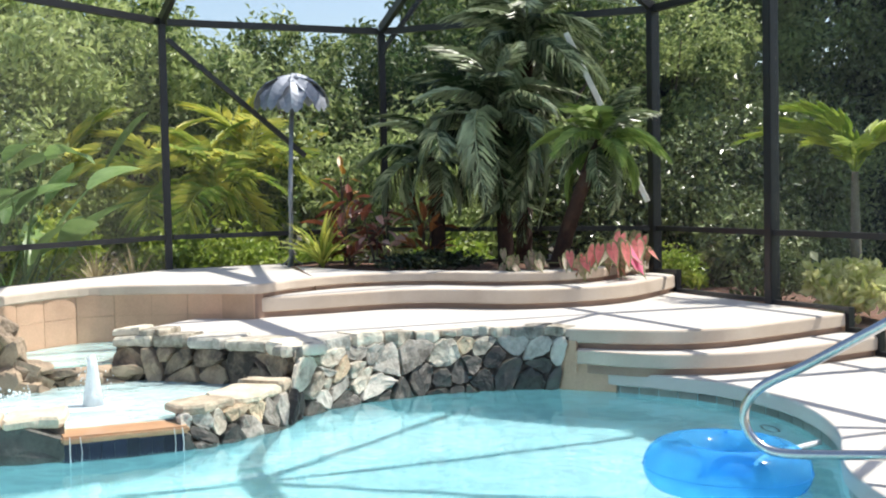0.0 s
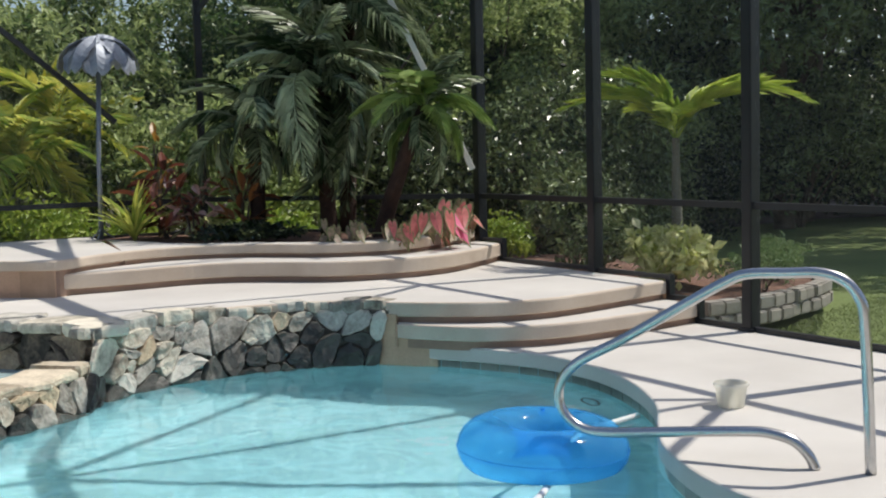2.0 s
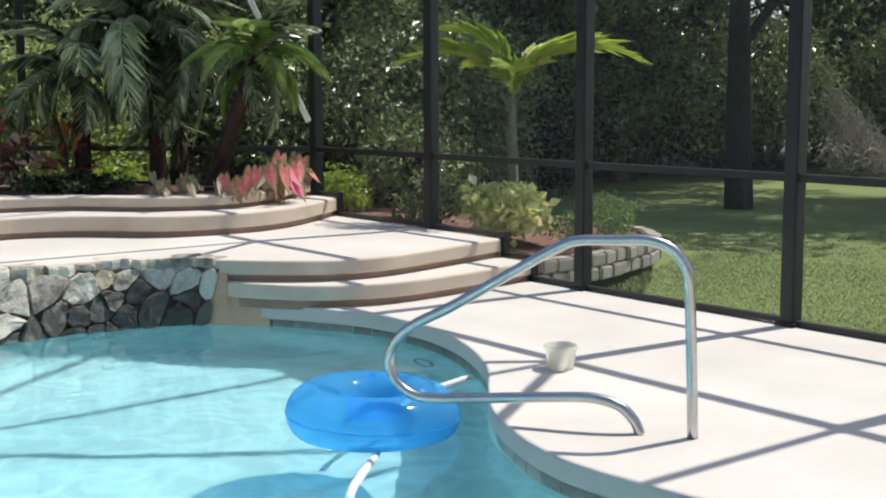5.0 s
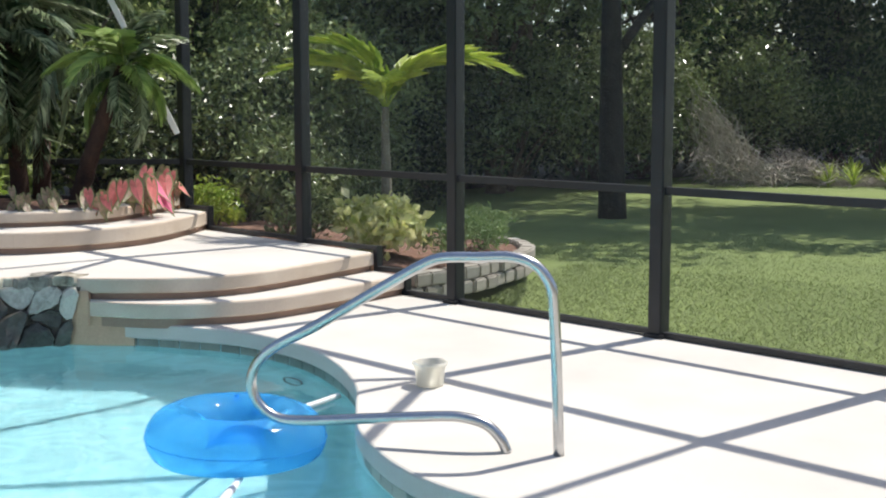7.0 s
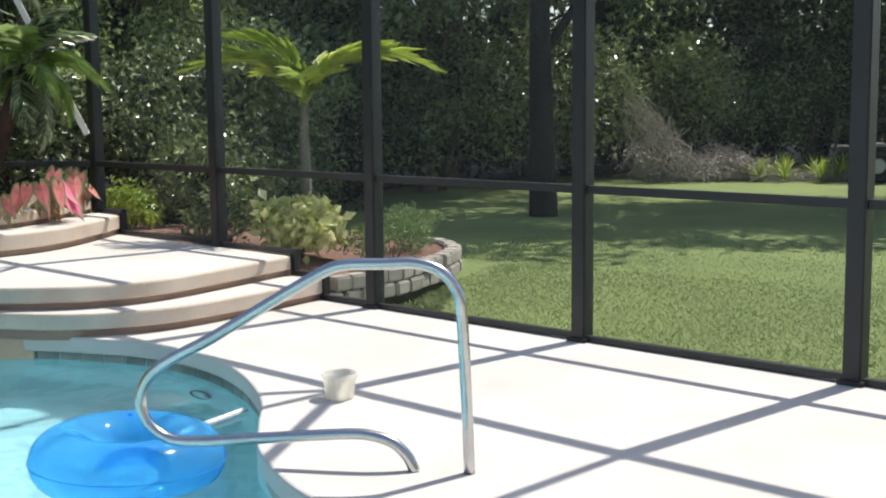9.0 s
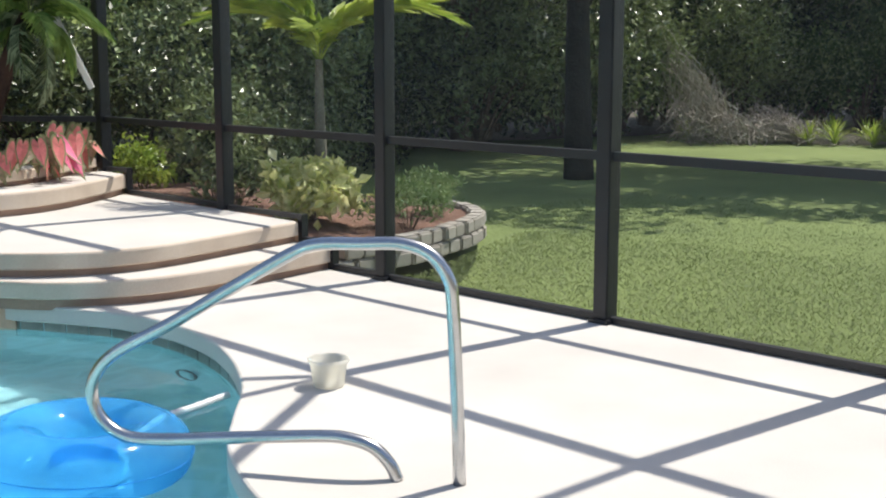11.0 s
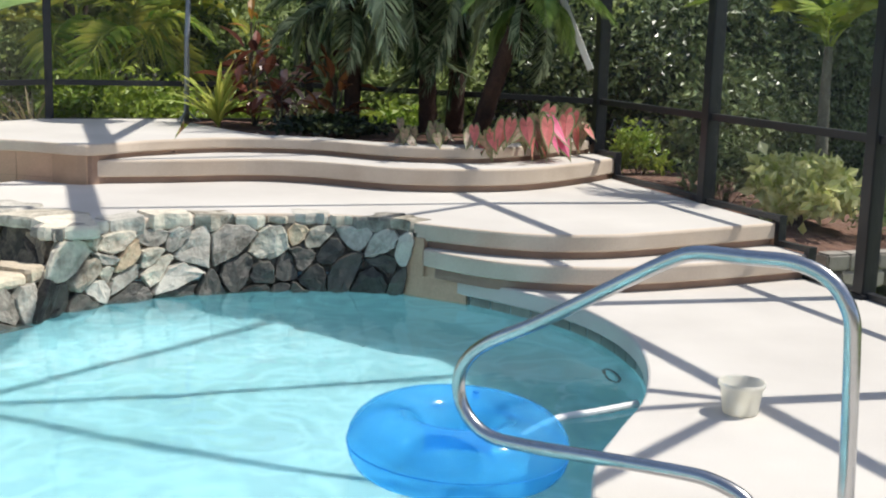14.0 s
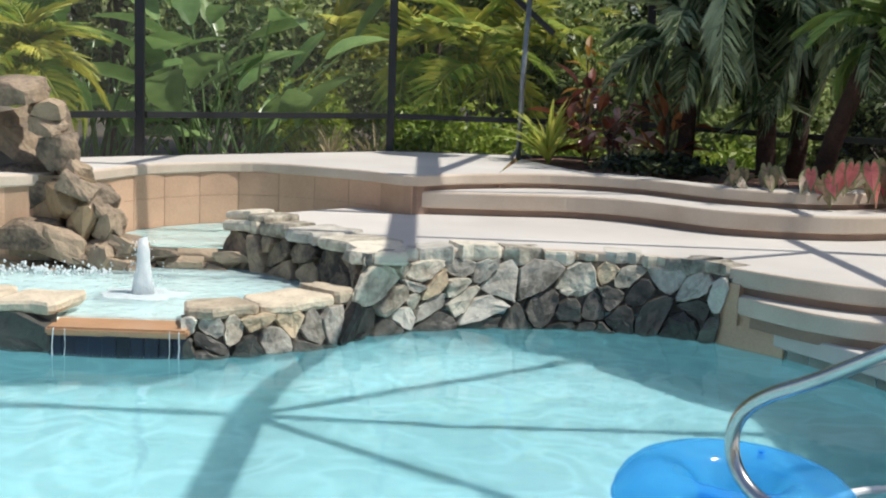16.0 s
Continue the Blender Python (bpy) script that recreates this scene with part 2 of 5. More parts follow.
def beam(a, b, w, h, turn=None):
    """A box bar from a to b, w across and h deep."""
    a, b = Vector(a), Vector(b)
    d = (b - a).normalized()
    u = Vector(turn) if turn else (Vector((0, 0, 1)) if abs(d.z) < 0.9 else Vector((1, 0, 0)))
    s = d.cross(u).normalized()
    u = s.cross(d)
    vs = []
    for p in (a, b):
        vs += [p + s * w / 2 * i + u * h / 2 * j for i, j in ((-1, -1), (1, -1), (1, 1), (-1, 1))]
    return vs, [(0, 1, 2, 3)[::-1], (4, 5, 6, 7), (0, 1, 5, 4), (1, 2, 6, 5), (2, 3, 7, 6), (3, 0, 4, 7)]


def rounded_box(w, d, h, r=0.01):
    bm = bmesh.new()
    bmesh.ops.create_cube(bm, size=1)
    bmesh.ops.scale(bm, vec=(w, d, h), verts=bm.verts)
    bmesh.ops.bevel(bm, geom=bm.edges, offset=r, segments=2, affect='EDGES')
    return bm


# ---------- levels and outlines ----------
WATER_Z = -0.15
L1, L2, L3, L4 = 0.155, 0.305, 0.48, 0.60
FENCE_X = 6.48
P_Y = (10.585, 8.745, 6.90, 5.06, 3.32, 1.35, -0.5, -2.35)
Q3, Q2, Q1, Q0 = (4.42, 12.87), (1.98, 12.72), (0.01, 11.03), (-1.9, 9.2)
POOL_RIGHT = [(4.33, 7.80), (4.52, 7.45), (4.66, 7.12), (4.71, 6.72), (4.66, 6.28), (4.50, 5.83), (4.25, 5.38), (3.97, 5.04), (3.72, 4.72), (3.54, 4.36), (3.45, 4.08), (3.42, 3.8), (3.46, 3.4), (3.5, 3.0)]
POOL_NEAR = [(3.3, 2.6), (2.6, 2.45), (1.4, 2.45), (0.0, 2.5), (-1.6, 2.7), (-2.9, 3.3), (-3.7, 4.4), (-3.8, 5.6), (-3.2, 6.6), (-2.2, 7.1), (-1.0, 7.45), (0.0, 7.5)]
WALL_FOOT = [(0.38, 7.40), (1.08, 7.42), (1.50, 7.57), (1.79, 7.82), (1.98, 8.06), (2.30, 8.27), (2.66, 8.40), (3.16, 8.46), (3.68, 8.36), (4.04, 8.20)]
POOL = spline([(x, y, 0) for x, y in POOL_RIGHT + POOL_NEAR + WALL_FOOT], 5, closed=True)
E1 = spline([(x, y, 0) for x, y in ((4.12, 8.02), (4.37, 7.62), (4.65, 7.40), (4.98, 7.28), (5.36, 7.28), (5.8, 7.33), (6.2, 7.40), (6.46, 7.45))], 8)
E2 = spline([(x, y, 0) for x, y in ((4.10, 8.10), (4.38, 7.80), (4.70, 7.58), (5.05, 7.51), (5.42, 7.55), (5.9, 7.66), (6.44, 7.79))], 8)
E3 = spline([(x, y, 0) for x, y in ((2.20, 10.17), (2.45, 10.19), (2.85, 10.20), (3.45, 10.24), (3.87, 10.06), (4.4, 9.58), (5.04, 9.45), (5.55, 9.57), (6.1, 9.92), (6.46, 10.20))], 8)
E4 = spline([(x, y, 0) for x, y in ((-0.75, 8.80), (-0.28, 9.15), (0.03, 9.65), (0.30, 10.32), (0.95, 10.80), (1.72, 10.50), (2.21, 10.12), (2.67, 10.45), (3.3, 10.72), (3.95, 10.55), (4.45, 10.03), (5.05, 9.82), (5.6, 10.0), (6.05, 10.35), (6.38, 10.55))], 8)
CAP = spline([(x, y, 0) for x, y in ((1.97, 8.06), (2.23, 8.35), (2.62, 8.53), (3.05, 8.61), (3.55, 8.54), (3.9, 8.38), (4.10, 8.10))], 8)


# ---------- ground, deck, pool ----------
def ground():
    vs, fs, n = [], [], 72
    rings = (9.0, 12, 16, 22, 30, 45, 80, 160, 500, 2000)
    for i, r in enumerate(rings):
        for k in range(n):
            a = 2 * math.pi * k / n
            x, y = 1 + r * math.cos(a), 5 + r * math.sin(a)
            z = -0.10 + (0.05 * noise.noise((x * 0.15, y * 0.15, 0)) if 3 < i < 7 else 0)
            vs.append((x, y, z))
    for i in range(len(rings) - 1):
        for k in range(n):
            fs.append((i * n + k, (i + 1) * n + k, (i + 1) * n + (k + 1) % n, i * n + (k + 1) % n))
    o = len(vs)
    vs2 = [(1 + 4.9 * math.cos(2 * math.pi * k / n), 4 + 4.9 * math.sin(2 * math.pi * k / n), -1.6) for k in range(n)]
    vs += vs2
    for k in range(n):
        fs.append((o + k, k, (k + 1) % n, o + (k + 1) % n))
    fs.append(tuple(o + k for k in range(n)))
    return tagged(part("ground", (vs, fs), GRASSG, smooth=True), "mown green lawn under shade trees", "lawn", kind="structure")


ground()


def to_frame(p, x0, x1, y0, y1, c=(1.0, 5.0)):
    d = Vector((p.x - c[0], p.y - c[1]))
    t = min([((x1 if d.x > 0 else x0) - c[0]) / d.x if abs(d.x) > 1e-6 else 1e9, ((y1 if d.y > 0 else y0) - c[1]) / d.y if abs(d.y) > 1e-6 else 1e9])
    return Vector((c[0] + d.x * t, c[1] + d.y * t, 0))


def deck():
    n = len(POOL)
    prof = [(-0.06, -0.105), (-0.010, -0.102), (0.0, -0.092), (0.0, -0.014), (-0.004, -0.005), (-0.014, 0.0), (-0.30, 0.0)]
    vs, fs = [], []
    for i in range(n):
        a, b = POOL[i - 1], POOL[(i + 1) % n]
        d = (b - a).to_2d().normalized()
        s = Vector((-d.y, d.x)) * (-1 if POOL_SIGN < 0 else 1)
        sunk = -0.32 if 119 < i < 179 else 0.0
        vs += [(POOL[i].x + s.x * (o + sunk * 0.4), POOL[i].y + s.y * (o + sunk * 0.4), z + sunk) for o, z in prof]
        e = to_frame(POOL[i], -8.0, FENCE_X + 0.06, -4.5, 10.6)
        vs.append((e.x, e.y, sunk))
        vs.append((e.x, e.y, -0.4))
    m = len(prof) + 2
    for i in range(n):
        j = (i + 1) % n
        for k in range(m - 1):
            fs.append((i * m + k, j * m + k, j * m + k + 1, i * m + k + 1))
    ob = part("pavement", (vs, fs), DECK)
    tagged(ob, "pale cream textured concrete pool deck", "deck", kind="structure")
    # shell
    depth = -0.95
    shell = part("pool_shell", pool_wall(depth), PLASTER, smooth=True)
    tagged(shell, "pale aqua plaster pool basin", "pool", kind="structure")
    # waterline tiles
    run = along(POOL + [POOL[0]], int(sum((POOL[i] - POOL[i - 1]).length for i in range(n)) / 0.155))
    tvs, tfs = [], []
    for a, b in zip(run, run[1:]):
        if a.y > 7.1 and a.x < 4.2:
            continue
        d = (b - a).normalized()
        s = Vector((-d.y, d.x, 0)) * (1 if POOL_SIGN > 0 else -1)
        o = len(tvs)
        a2, b2 = a + d * 0.003 + s * 0.0, b - d * 0.003 + s * 0.0
        for p in (a2, b2):
            for off in (-0.035, 0.004 - 0.035):
                for z in (-0.107, -0.175):
                    q = p + s * off
                    tvs.append((q.x, q.y, z))
        tfs += [(o + 2, o + 3, o + 7, o + 6), (o, o + 2, o + 6, o + 4), (o + 1, o + 5, o + 7, o + 3), (o, o + 1, o + 3, o + 2), (o + 4, o + 6, o + 7, o + 5)]
    part("tile", (tvs, tfs), TILE, shell, "small grey waterline tiles")["kind"] = "stuff"
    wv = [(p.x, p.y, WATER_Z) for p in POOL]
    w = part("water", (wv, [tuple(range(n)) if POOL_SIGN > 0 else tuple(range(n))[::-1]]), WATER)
    w.visible_shadow = False
    tagged(w, "clear turquoise pool water with gentle ripples", "water", kind="structure")


area = sum(POOL[i - 1].x * POOL[i].y - POOL[i].x * POOL[i - 1].y for i in range(len(POOL)))
POOL_SIGN = 1 if area > 0 else -1


def pool_wall(depth):
    vs, fs, n = [], [], len(POOL)
    c = Vector((1.0, 5.0, 0))
    rows = [(0.04, -0.05), (0.04, -0.2), (0.0, depth + 0.20), (-0.10, depth + 0.09), (-0.30, depth + 0.02), (-0.8, depth)]
    for off, z in rows:
        for i in range(n):
            a, b = POOL[i - 1], POOL[(i + 1) % n]
            d = (b - a).to_2d().normalized()
            s = Vector((-d.y, d.x)) * (-1 if POOL_SIGN > 0 else 1)
            vs.append((POOL[i].x + s.x * off, POOL[i].y + s.y * off, z))
    for r in range(len(rows) - 1):
        for i in range(n):
            j = (i + 1) % n
            fs.append((r * n + i, r * n + j, (r + 1) * n + j, (r + 1) * n + i))
    o = len(vs)
    vs.append((c.x, c.y, depth - 0.06))
    last = (len(rows) - 1) * n
    for i in range(n):
        fs.append((last + i, last + (i + 1) % n, o))
    return vs, fs


deck()


# ---------- steps and ledges ----------
def step(name, front, back, z, z0, label, lip=0.085):
    """A curved step: tread with a rounded lip over a recessed dark riser. front runs so that the body lies on its left."""
    b = back
    prof = [(0.035, z - lip), (0.006, z - lip + 0.004), (0.0, z - lip + 0.014), (0.0, z - 0.016), (0.005, z - 0.005), (0.018, z)]
    root = empty(name)
    part("lip", sweep(front, prof), COPING, root, "tan rounded coping lip")
    bm = bmesh.new()
    inner = [front[i].to_2d() + side(front, i) * 0.018 for i in range(len(front))]
    face = bm.faces.new([bm.verts.new((p.x, p.y, z)) for p in inner] + [bm.verts.new((p.x, p.y, z)) for p in reversed(back)])
    face.normal_update()
    if face.normal.z < 0:
        face.normal_flip()
    bmesh.ops.triangulate(bm, faces=[face], ngon_method='EAR_CLIP')
    part("tread", bm, DECK, root)
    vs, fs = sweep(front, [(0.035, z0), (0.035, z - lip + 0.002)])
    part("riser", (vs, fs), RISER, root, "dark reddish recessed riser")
    # end faces
    for i in (0, -1):
        f, q = front[i], b[i]
        part("end_face", ([(f.x, f.y, z0), (q.x, q.y, z0), (q.x, q.y, z - 0.001), (f.x, f.y, z - 0.003)], [(0, 1, 2, 3)]), TAN, root)
    return tagged(root, label, "step", kind="structure")


V3 = lambda *l: [Vector((x, y, 0)) for x, y in l]
step("step_1", E1, V3((4.12, 8.5), (6.46, 8.5)), L1, -0.02, "curved pale concrete lower step", 0.11)
SPA_SIDE = spline([(x, y, 0) for x, y in ((1.78, 10.5), (1.48, 10.2), (1.18, 9.85), (1.06, 9.56), (1.42, 9.22), (1.78, 8.84), (1.98, 8.45), (1.97, 8.06))], 5)
step("step_2", SPA_SIDE[:-1] + CAP[:-1] + E2, V3((1.7, 10.6), (2.2, 10.8), (3.0, 10.9), (6.46, 10.9)), L2, -0.02, "wide curved upper concrete terrace", 0.108)
step("step_3", E3, V3((2.2, 10.9), (3.4, 11.0), (6.46, 10.9)), L3, L2, "curved concrete step below the planter", 0.128)
BACK = V3((-1.9, 9.25), Q1, Q2, (3.2, 12.8))
step("ledge", E4[:60], BACK, L4, L2 - 0.4, "long curved concrete ledge around the spa")
step("planter_rim", E4[59:], V3((3.2, 12.3), (3.5, 11.3)) + [p + Vector((0.02, 0.30, 0)) for p in E4[68:]], L4, L3 - 0.1, "curved concrete planter rim")


def upward(pts):
    a = sum(pts[i - 1][0] * pts[i][1] - pts[i][0] * pts[i - 1][1] for i in range(len(pts)))
    return tuple(range(len(pts))) if a > 0 else tuple(range(len(pts)))[::-1]


def soil_bed(name, pts, label, mat_=None, seg=1):
    bm = bmesh.new()
    vs = [bm.verts.new(p) for p in pts]
    f = bm.faces.new(vs)
    f.normal_update()
    if f.normal.z < 0:
        f.normal_flip()
    bmesh.ops.triangulate(bm, faces=bm.faces)
    bmesh.ops.subdivide_edges(bm, edges=bm.edges, cuts=5, use_grid_fill=True)
    for v in bm.verts:
        v.co.z += 0.035 * noise.noise(v.co * 2.3)
    return tagged(part(name, bm, mat_ or SOIL, smooth=True), label, "soil", kind="structure")


soil_bed("planter_soil", [(3.2, 12.35, 0.57)] + [(p.x, p.y + 0.27, 0.57) for p in E4[62::4]] + [(6.4, 10.6, 0.57), (4.4, 12.8, 0.57), (3.2, 12.75, 0.57)], "dark mulch in the raised planter")


# ---------- screen cage ----------
def cage():
    posts = [(FENCE_X, y) for y in P_Y[::-1]] + [Q3, Q2, Q1, Q0]
    root = empty("screen_enclosure")
    tagged(root, "dark bronze aluminium pool screen enclosure with insect mesh", "enclosure", kind="structure")
    eave, rail = 3.15, 0.93

    def foot(x, y):
        if x > 6:
            return 0.0 if y < 7.3 else (L2 - 0.02 if y < 10 else L3)
        return L4 - 0.05

    for i, (x, y) in enumerate(posts):
        w = 0.10 if x > 6 else 0.075
        d = 0.10 if x > 6 else 0.06
        bm = rounded_box(w, d, eave - foot(x, y), 0.006)
        ob = part("post", bm, BRONZE, root)
        ob.location = (x, y, (eave + foot(x, y)) / 2)
        if foot(x, y) == 0.0:
            base = part("foot_plate", rounded_box(0.14, 0.14, 0.025, 0.004), BRONZE, root)
            base.location = (x, y, 0.0125)
    for i, ((ax, ay), (bx, by)) in enumerate(zip(posts, posts[1:])):
        d = Vector((bx - ax, by - ay, 0)).normalized()
        a, b = Vector((ax, ay, 0)) + d * 0.05, Vector((bx, by, 0)) - d * 0.05
        lo = max(foot(ax, ay), foot(bx, by)) if ax < 6 or bx < 6 else None
        part("chair_rail", beam(a + Vector((0, 0, rail)), b + Vector((0, 0, rail)), 0.05, 0.05), BRONZE, root)
        part("eave_beam", beam(a + Vector((0, 0, eave - 0.02)), b + Vector((0, 0, eave - 0.02)), 0.06, 0.07), BRONZE, root)
        if lo is None:
            # sills step up with the terrace
            cuts = [(ay, by)]
            for c, in ((7.45,), (7.79,), (10.2,)):
                cuts = [s for u, v in cuts for s in (((u, c), (c, v)) if u < c < v else ((u, v),))]
            for u, v in cuts:
                m = (u + v) / 2
                z = 0.0 if m < 7.45 else L1 if m < 7.79 else L2 if m < 10.2 else L3
                part("sill", beam((FENCE_X, u, z + 0.03), (FENCE_X, v, z + 0.02), 0.05, 0.036), BRONZE, root)
                if z > 0 and abs(u - ay) > 0.01:
                    part("sill_riser", beam((FENCE_X + 0.003, u, z - 0.17), (FENCE_X + 0.003, u, z + 0.05), 0.055, 0.055), BRONZE, root)
        else:
            part("sill", beam(a + Vector((0, 0, lo + 0.03)), b + Vector((0, 0, lo + 0.03)), 0.05, 0.05), BRONZE, root)
        z0 = 0.05 if lo is None else lo + 0.05
        if lo is None:
            z0 = foot(ax, ay) + 0.05
        q = [a + Vector((0, 0, z0)), b + Vector((0, 0, z0)), b + Vector((0, 0, eave - 0.08)), a + Vector((0, 0, eave - 0.08))]
        part("screen_panel", (q, [(0, 1, 2, 3)]), SCREEN, root, "taut dark insect screen")
    # bracing between the back posts
    a, b = Vector((*Q2, 3.0)), Vector((*Q3, 1.0))
    part("wind_brace", beam(a.lerp(b, 0.02), a.lerp(b, 0.62), 0.05, 0.05), BRONZE, root)
    part("wind_brace", beam((*Q3, 2.9), Vector((*Q3, 0)).lerp(Vector((*Q2, 0)), -0.1) + Vector((0.15, -0.3, 3.5)), 0.05, 0.05), BRONZE, root)
    # pale flat brace in the slanting bay
    part("flat_brace", beam((6.32, 10.46, 1.20), (5.72, 11.00, 2.92), 0.012, 0.055, (0.7, -0.7, 0.3)), mat("white_brace", (0.92, 0.92, 0.90), (0.84, 0.84, 0.82), 0.4, through=0.3), root, "pale painted flat diagonal brace")
    # mansard roof: eave, knee, flat top
    kx, kz = 4.43, 4.20
    part("roof_beam", beam((kx, -2.4, kz), (kx, 12.3, kz), 0.13, 0.12), BRONZE, root)
    part("roof_beam", beam((-3.5, 10.0, kz), (kx, 10.0, kz), 0.10, 0.12), BRONZE, root)
    for y in P_Y[1:]:
        part("rafter", beam((FENCE_X, y, eave), (kx, y, kz), 0.055, 0.10), BRONZE, root)
        part("rafter", beam((kx, y, kz), (-3.5, y, kz), 0.055, 0.10), BRONZE, root)
    part("rafter", beam((FENCE_X, P_Y[0], eave), (kx, 10.0, kz), 0.055, 0.10), BRONZE, root)
    part("rafter", beam((*Q3, eave), (kx, 10.0, kz), 0.055, 0.10), BRONZE, root)
    part("rafter", beam((*Q2, eave), (2.2, 10.0, kz), 0.055, 0.10), BRONZE, root)
    part("rafter", beam((*Q1, eave), (0.0, 10.0, kz), 0.055, 0.10), BRONZE, root)
    for y0, y1 in ((P_Y[3], P_Y[2]), (P_Y[3], 3.24), (P_Y[1], P_Y[2])):
        part("roof_brace", beam((FENCE_X, y0, eave), (kx, y1, kz), 0.05, 0.06), BRONZE, root)
    part("purlin", beam((0.4, -2.4, kz), (0.4, 10.0, kz), 0.055, 0.08), BRONZE, root)
    s = [(FENCE_X, -2.35, eave), (FENCE_X, P_Y[0], eave), (kx, 10.0, kz), (kx, -2.35, kz)]
    part("roof_screen", (s + [(*Q3, eave), (*Q2, eave), (2.2, 10.0, kz)], [(0, 1, 2, 3), (1, 4, 2), (4, 5, 6, 2)]), ROOFSCREEN, root, "grey roof screen")


cage()


# ---------- stonework ----------
def cells(points, u0, u1, v0, v1):
    """Voronoi cells of the points in a rectangle, by clipping."""
    out = []
    for i, p in enumerate(points):
        poly = [(u0, v0), (u1, v0), (u1, v1), (u0, v1)]
        for j, q in enumerate(points):
            if i == j or abs(p[0] - q[0]) > 0.9 or not poly:
                continue
            mx, my, dx, dy = (p[0] + q[0]) / 2, (p[1] + q[1]) / 2, q[0] - p[0], q[1] - p[1]
            cut = []
            for k in range(len(poly)):
                a, b = poly[k - 1], poly[k]
                fa = (a[0] - mx) * dx + (a[1] - my) * dy
                fb = (b[0] - mx) * dx + (b[1] - my) * dy
                if fa * fb < 0:
                    t = fa / (fa - fb)
                    cut.append((a[0] + t * (b[0] - a[0]), a[1] + t * (b[1] - a[1])))
                if fb <= 0:
                    cut.append(b)
            poly = cut
        if len(poly) >= 3:
            out.append((p, poly))
    return out


def stone_mesh(poly, c, place, thick, gap, rnd):
    """One fitted stone: its outline shrunk by the joint, raised and domed. place(u, v, d) gives the 3D point."""
    ring = []
    for k in range(len(poly)):
        a, b = poly[k], poly[(k + 1) % len(poly)]
        for t in (0.27, 0.5, 0.73):
            ring.append((a[0] + (b[0] - a[0]) * t + rnd.uniform(-.007, .007), a[1] + (b[1] - a[1]) * t + rnd.uniform(-.007, .007)))
    vs, n = [], len(ring)
    size = max(max(abs(q[0] - c[0]), abs(q[1] - c[1])) for q in ring) + 1e-6
    face = rnd.uniform(0.75, 1.1)
    tu, tv = rnd.uniform(-.25, .25), rnd.uniform(-.25, .25)
    for s, d in ((1.0, 0.0), (0.99, 0.78), (0.94, 0.98), (0.55, 1.02)):
        for u, v in ring:
            l = math.hypot(u - c[0], v - c[1]) + 1e-6
            k = max(l - gap, l * 0.4) / l * s
            uu, vv = c[0] + (u - c[0]) * k, c[1] + (v - c[1]) * k
            wob = 0.0 if d == 0 else 0.45 * thick * noise.noise((uu * 13, vv * 13, face * 40)) + 1.4 * thick * d * (tu * (uu - c[0]) + tv * (vv - c[1])) / size
            vs.append(place(uu, vv, thick * face * d + wob))
    fs = []
    for r in range(3):
        for k in range(n):
            fs.append((r * n + k, r * n + (k + 1) % n, (r + 1) * n + (k + 1) % n, (r + 1) * n + k))
    vs.append(place(c[0], c[1], thick * face * 1.08))
    for k in range(n):
        fs.append((3 * n + k, 3 * n + (k + 1) % n, len(vs) - 1))
    return vs, fs


def scatter(u0, u1, v0, v1, du, dv, rnd, jit=0.5, gaps=0.27):
    pts, row = [], 0
    nv = max(1, round((v1 - v0) / dv))
    for r in range(nv):
        v = v0 + (r + 0.5) * (v1 - v0) / nv
        u = u0 + du * (0.25 + 0.5 * (r % 2))
        while u < u1:
            if rnd.random() < 0.14:
                u += 0.45 * du
            if rnd.random() > gaps:
                pts.append((u + rnd.uniform(-jit, jit) * du, v + rnd.uniform(-jit, jit) * (v1 - v0) / nv))
            u += du * rnd.uniform(0.75, 1.3)
    return pts


def stone_face(root, foot, top, z0, z1, du, dv, seed, material=None, thick=0.055, name="stone", shade_at=9.0, gaps=0.1):
    """Stones over a ruled face between a foot curve and a top curve."""
    rnd = random.Random(seed)
    N = 80
    f, t = along(foot, N), along(top, N)
    L = sum((b - a).length for a, b in zip(f, f[1:]))

    def place(u, v, d):
        k = min(max(u / L, 0), 1) * (N - 1)
        i = min(int(k), N - 2)
        w = k - i
        a, b = f[i].lerp(f[i + 1], w), t[i].lerp(t[i + 1], w)
        h = (v - z0) / (z1 - z0)
        p = a.lerp(b, h)
        s = side(f, i)
        return (p.x - s.x * d, p.y - s.y * d, v)

    vs, fs = [], []
    for i in range(N):
        for p, z in ((f[i], z0 - 0.01), (f[i], z0), (t[i], z1)):
            vs.append((p.x, p.y, z))
    for i in range(N - 1):
        for k in (0, 1):
            fs.append((i * 3 + k, i * 3 + 3 + k, i * 3 + 4 + k, i * 3 + 1 + k))
    part("mortar_bed", (vs, fs), MORTAR, root, "dark recessed mortar")
    for c, poly in cells(scatter(0, L, z0, z1, du, dv, rnd, gaps=gaps), 0, L, z0, z1):
        # waterline stones are wet; the dark rise above them is painted shade
        wet = -0.10 + 0.25 * math.exp(-((c[0] / L - shade_at) / 0.21) ** 2)
        kind = WETSHADESTONE if z0 < -0.1 and c[1] < wet else material or rnd.choice((STONE, STONE, GREYSTONE, GREYSTONE, OCHRE))
        part(name, stone_mesh(poly, c, place, thick * rnd.uniform(0.7, 1.35), 0.003, rnd), kind, root)


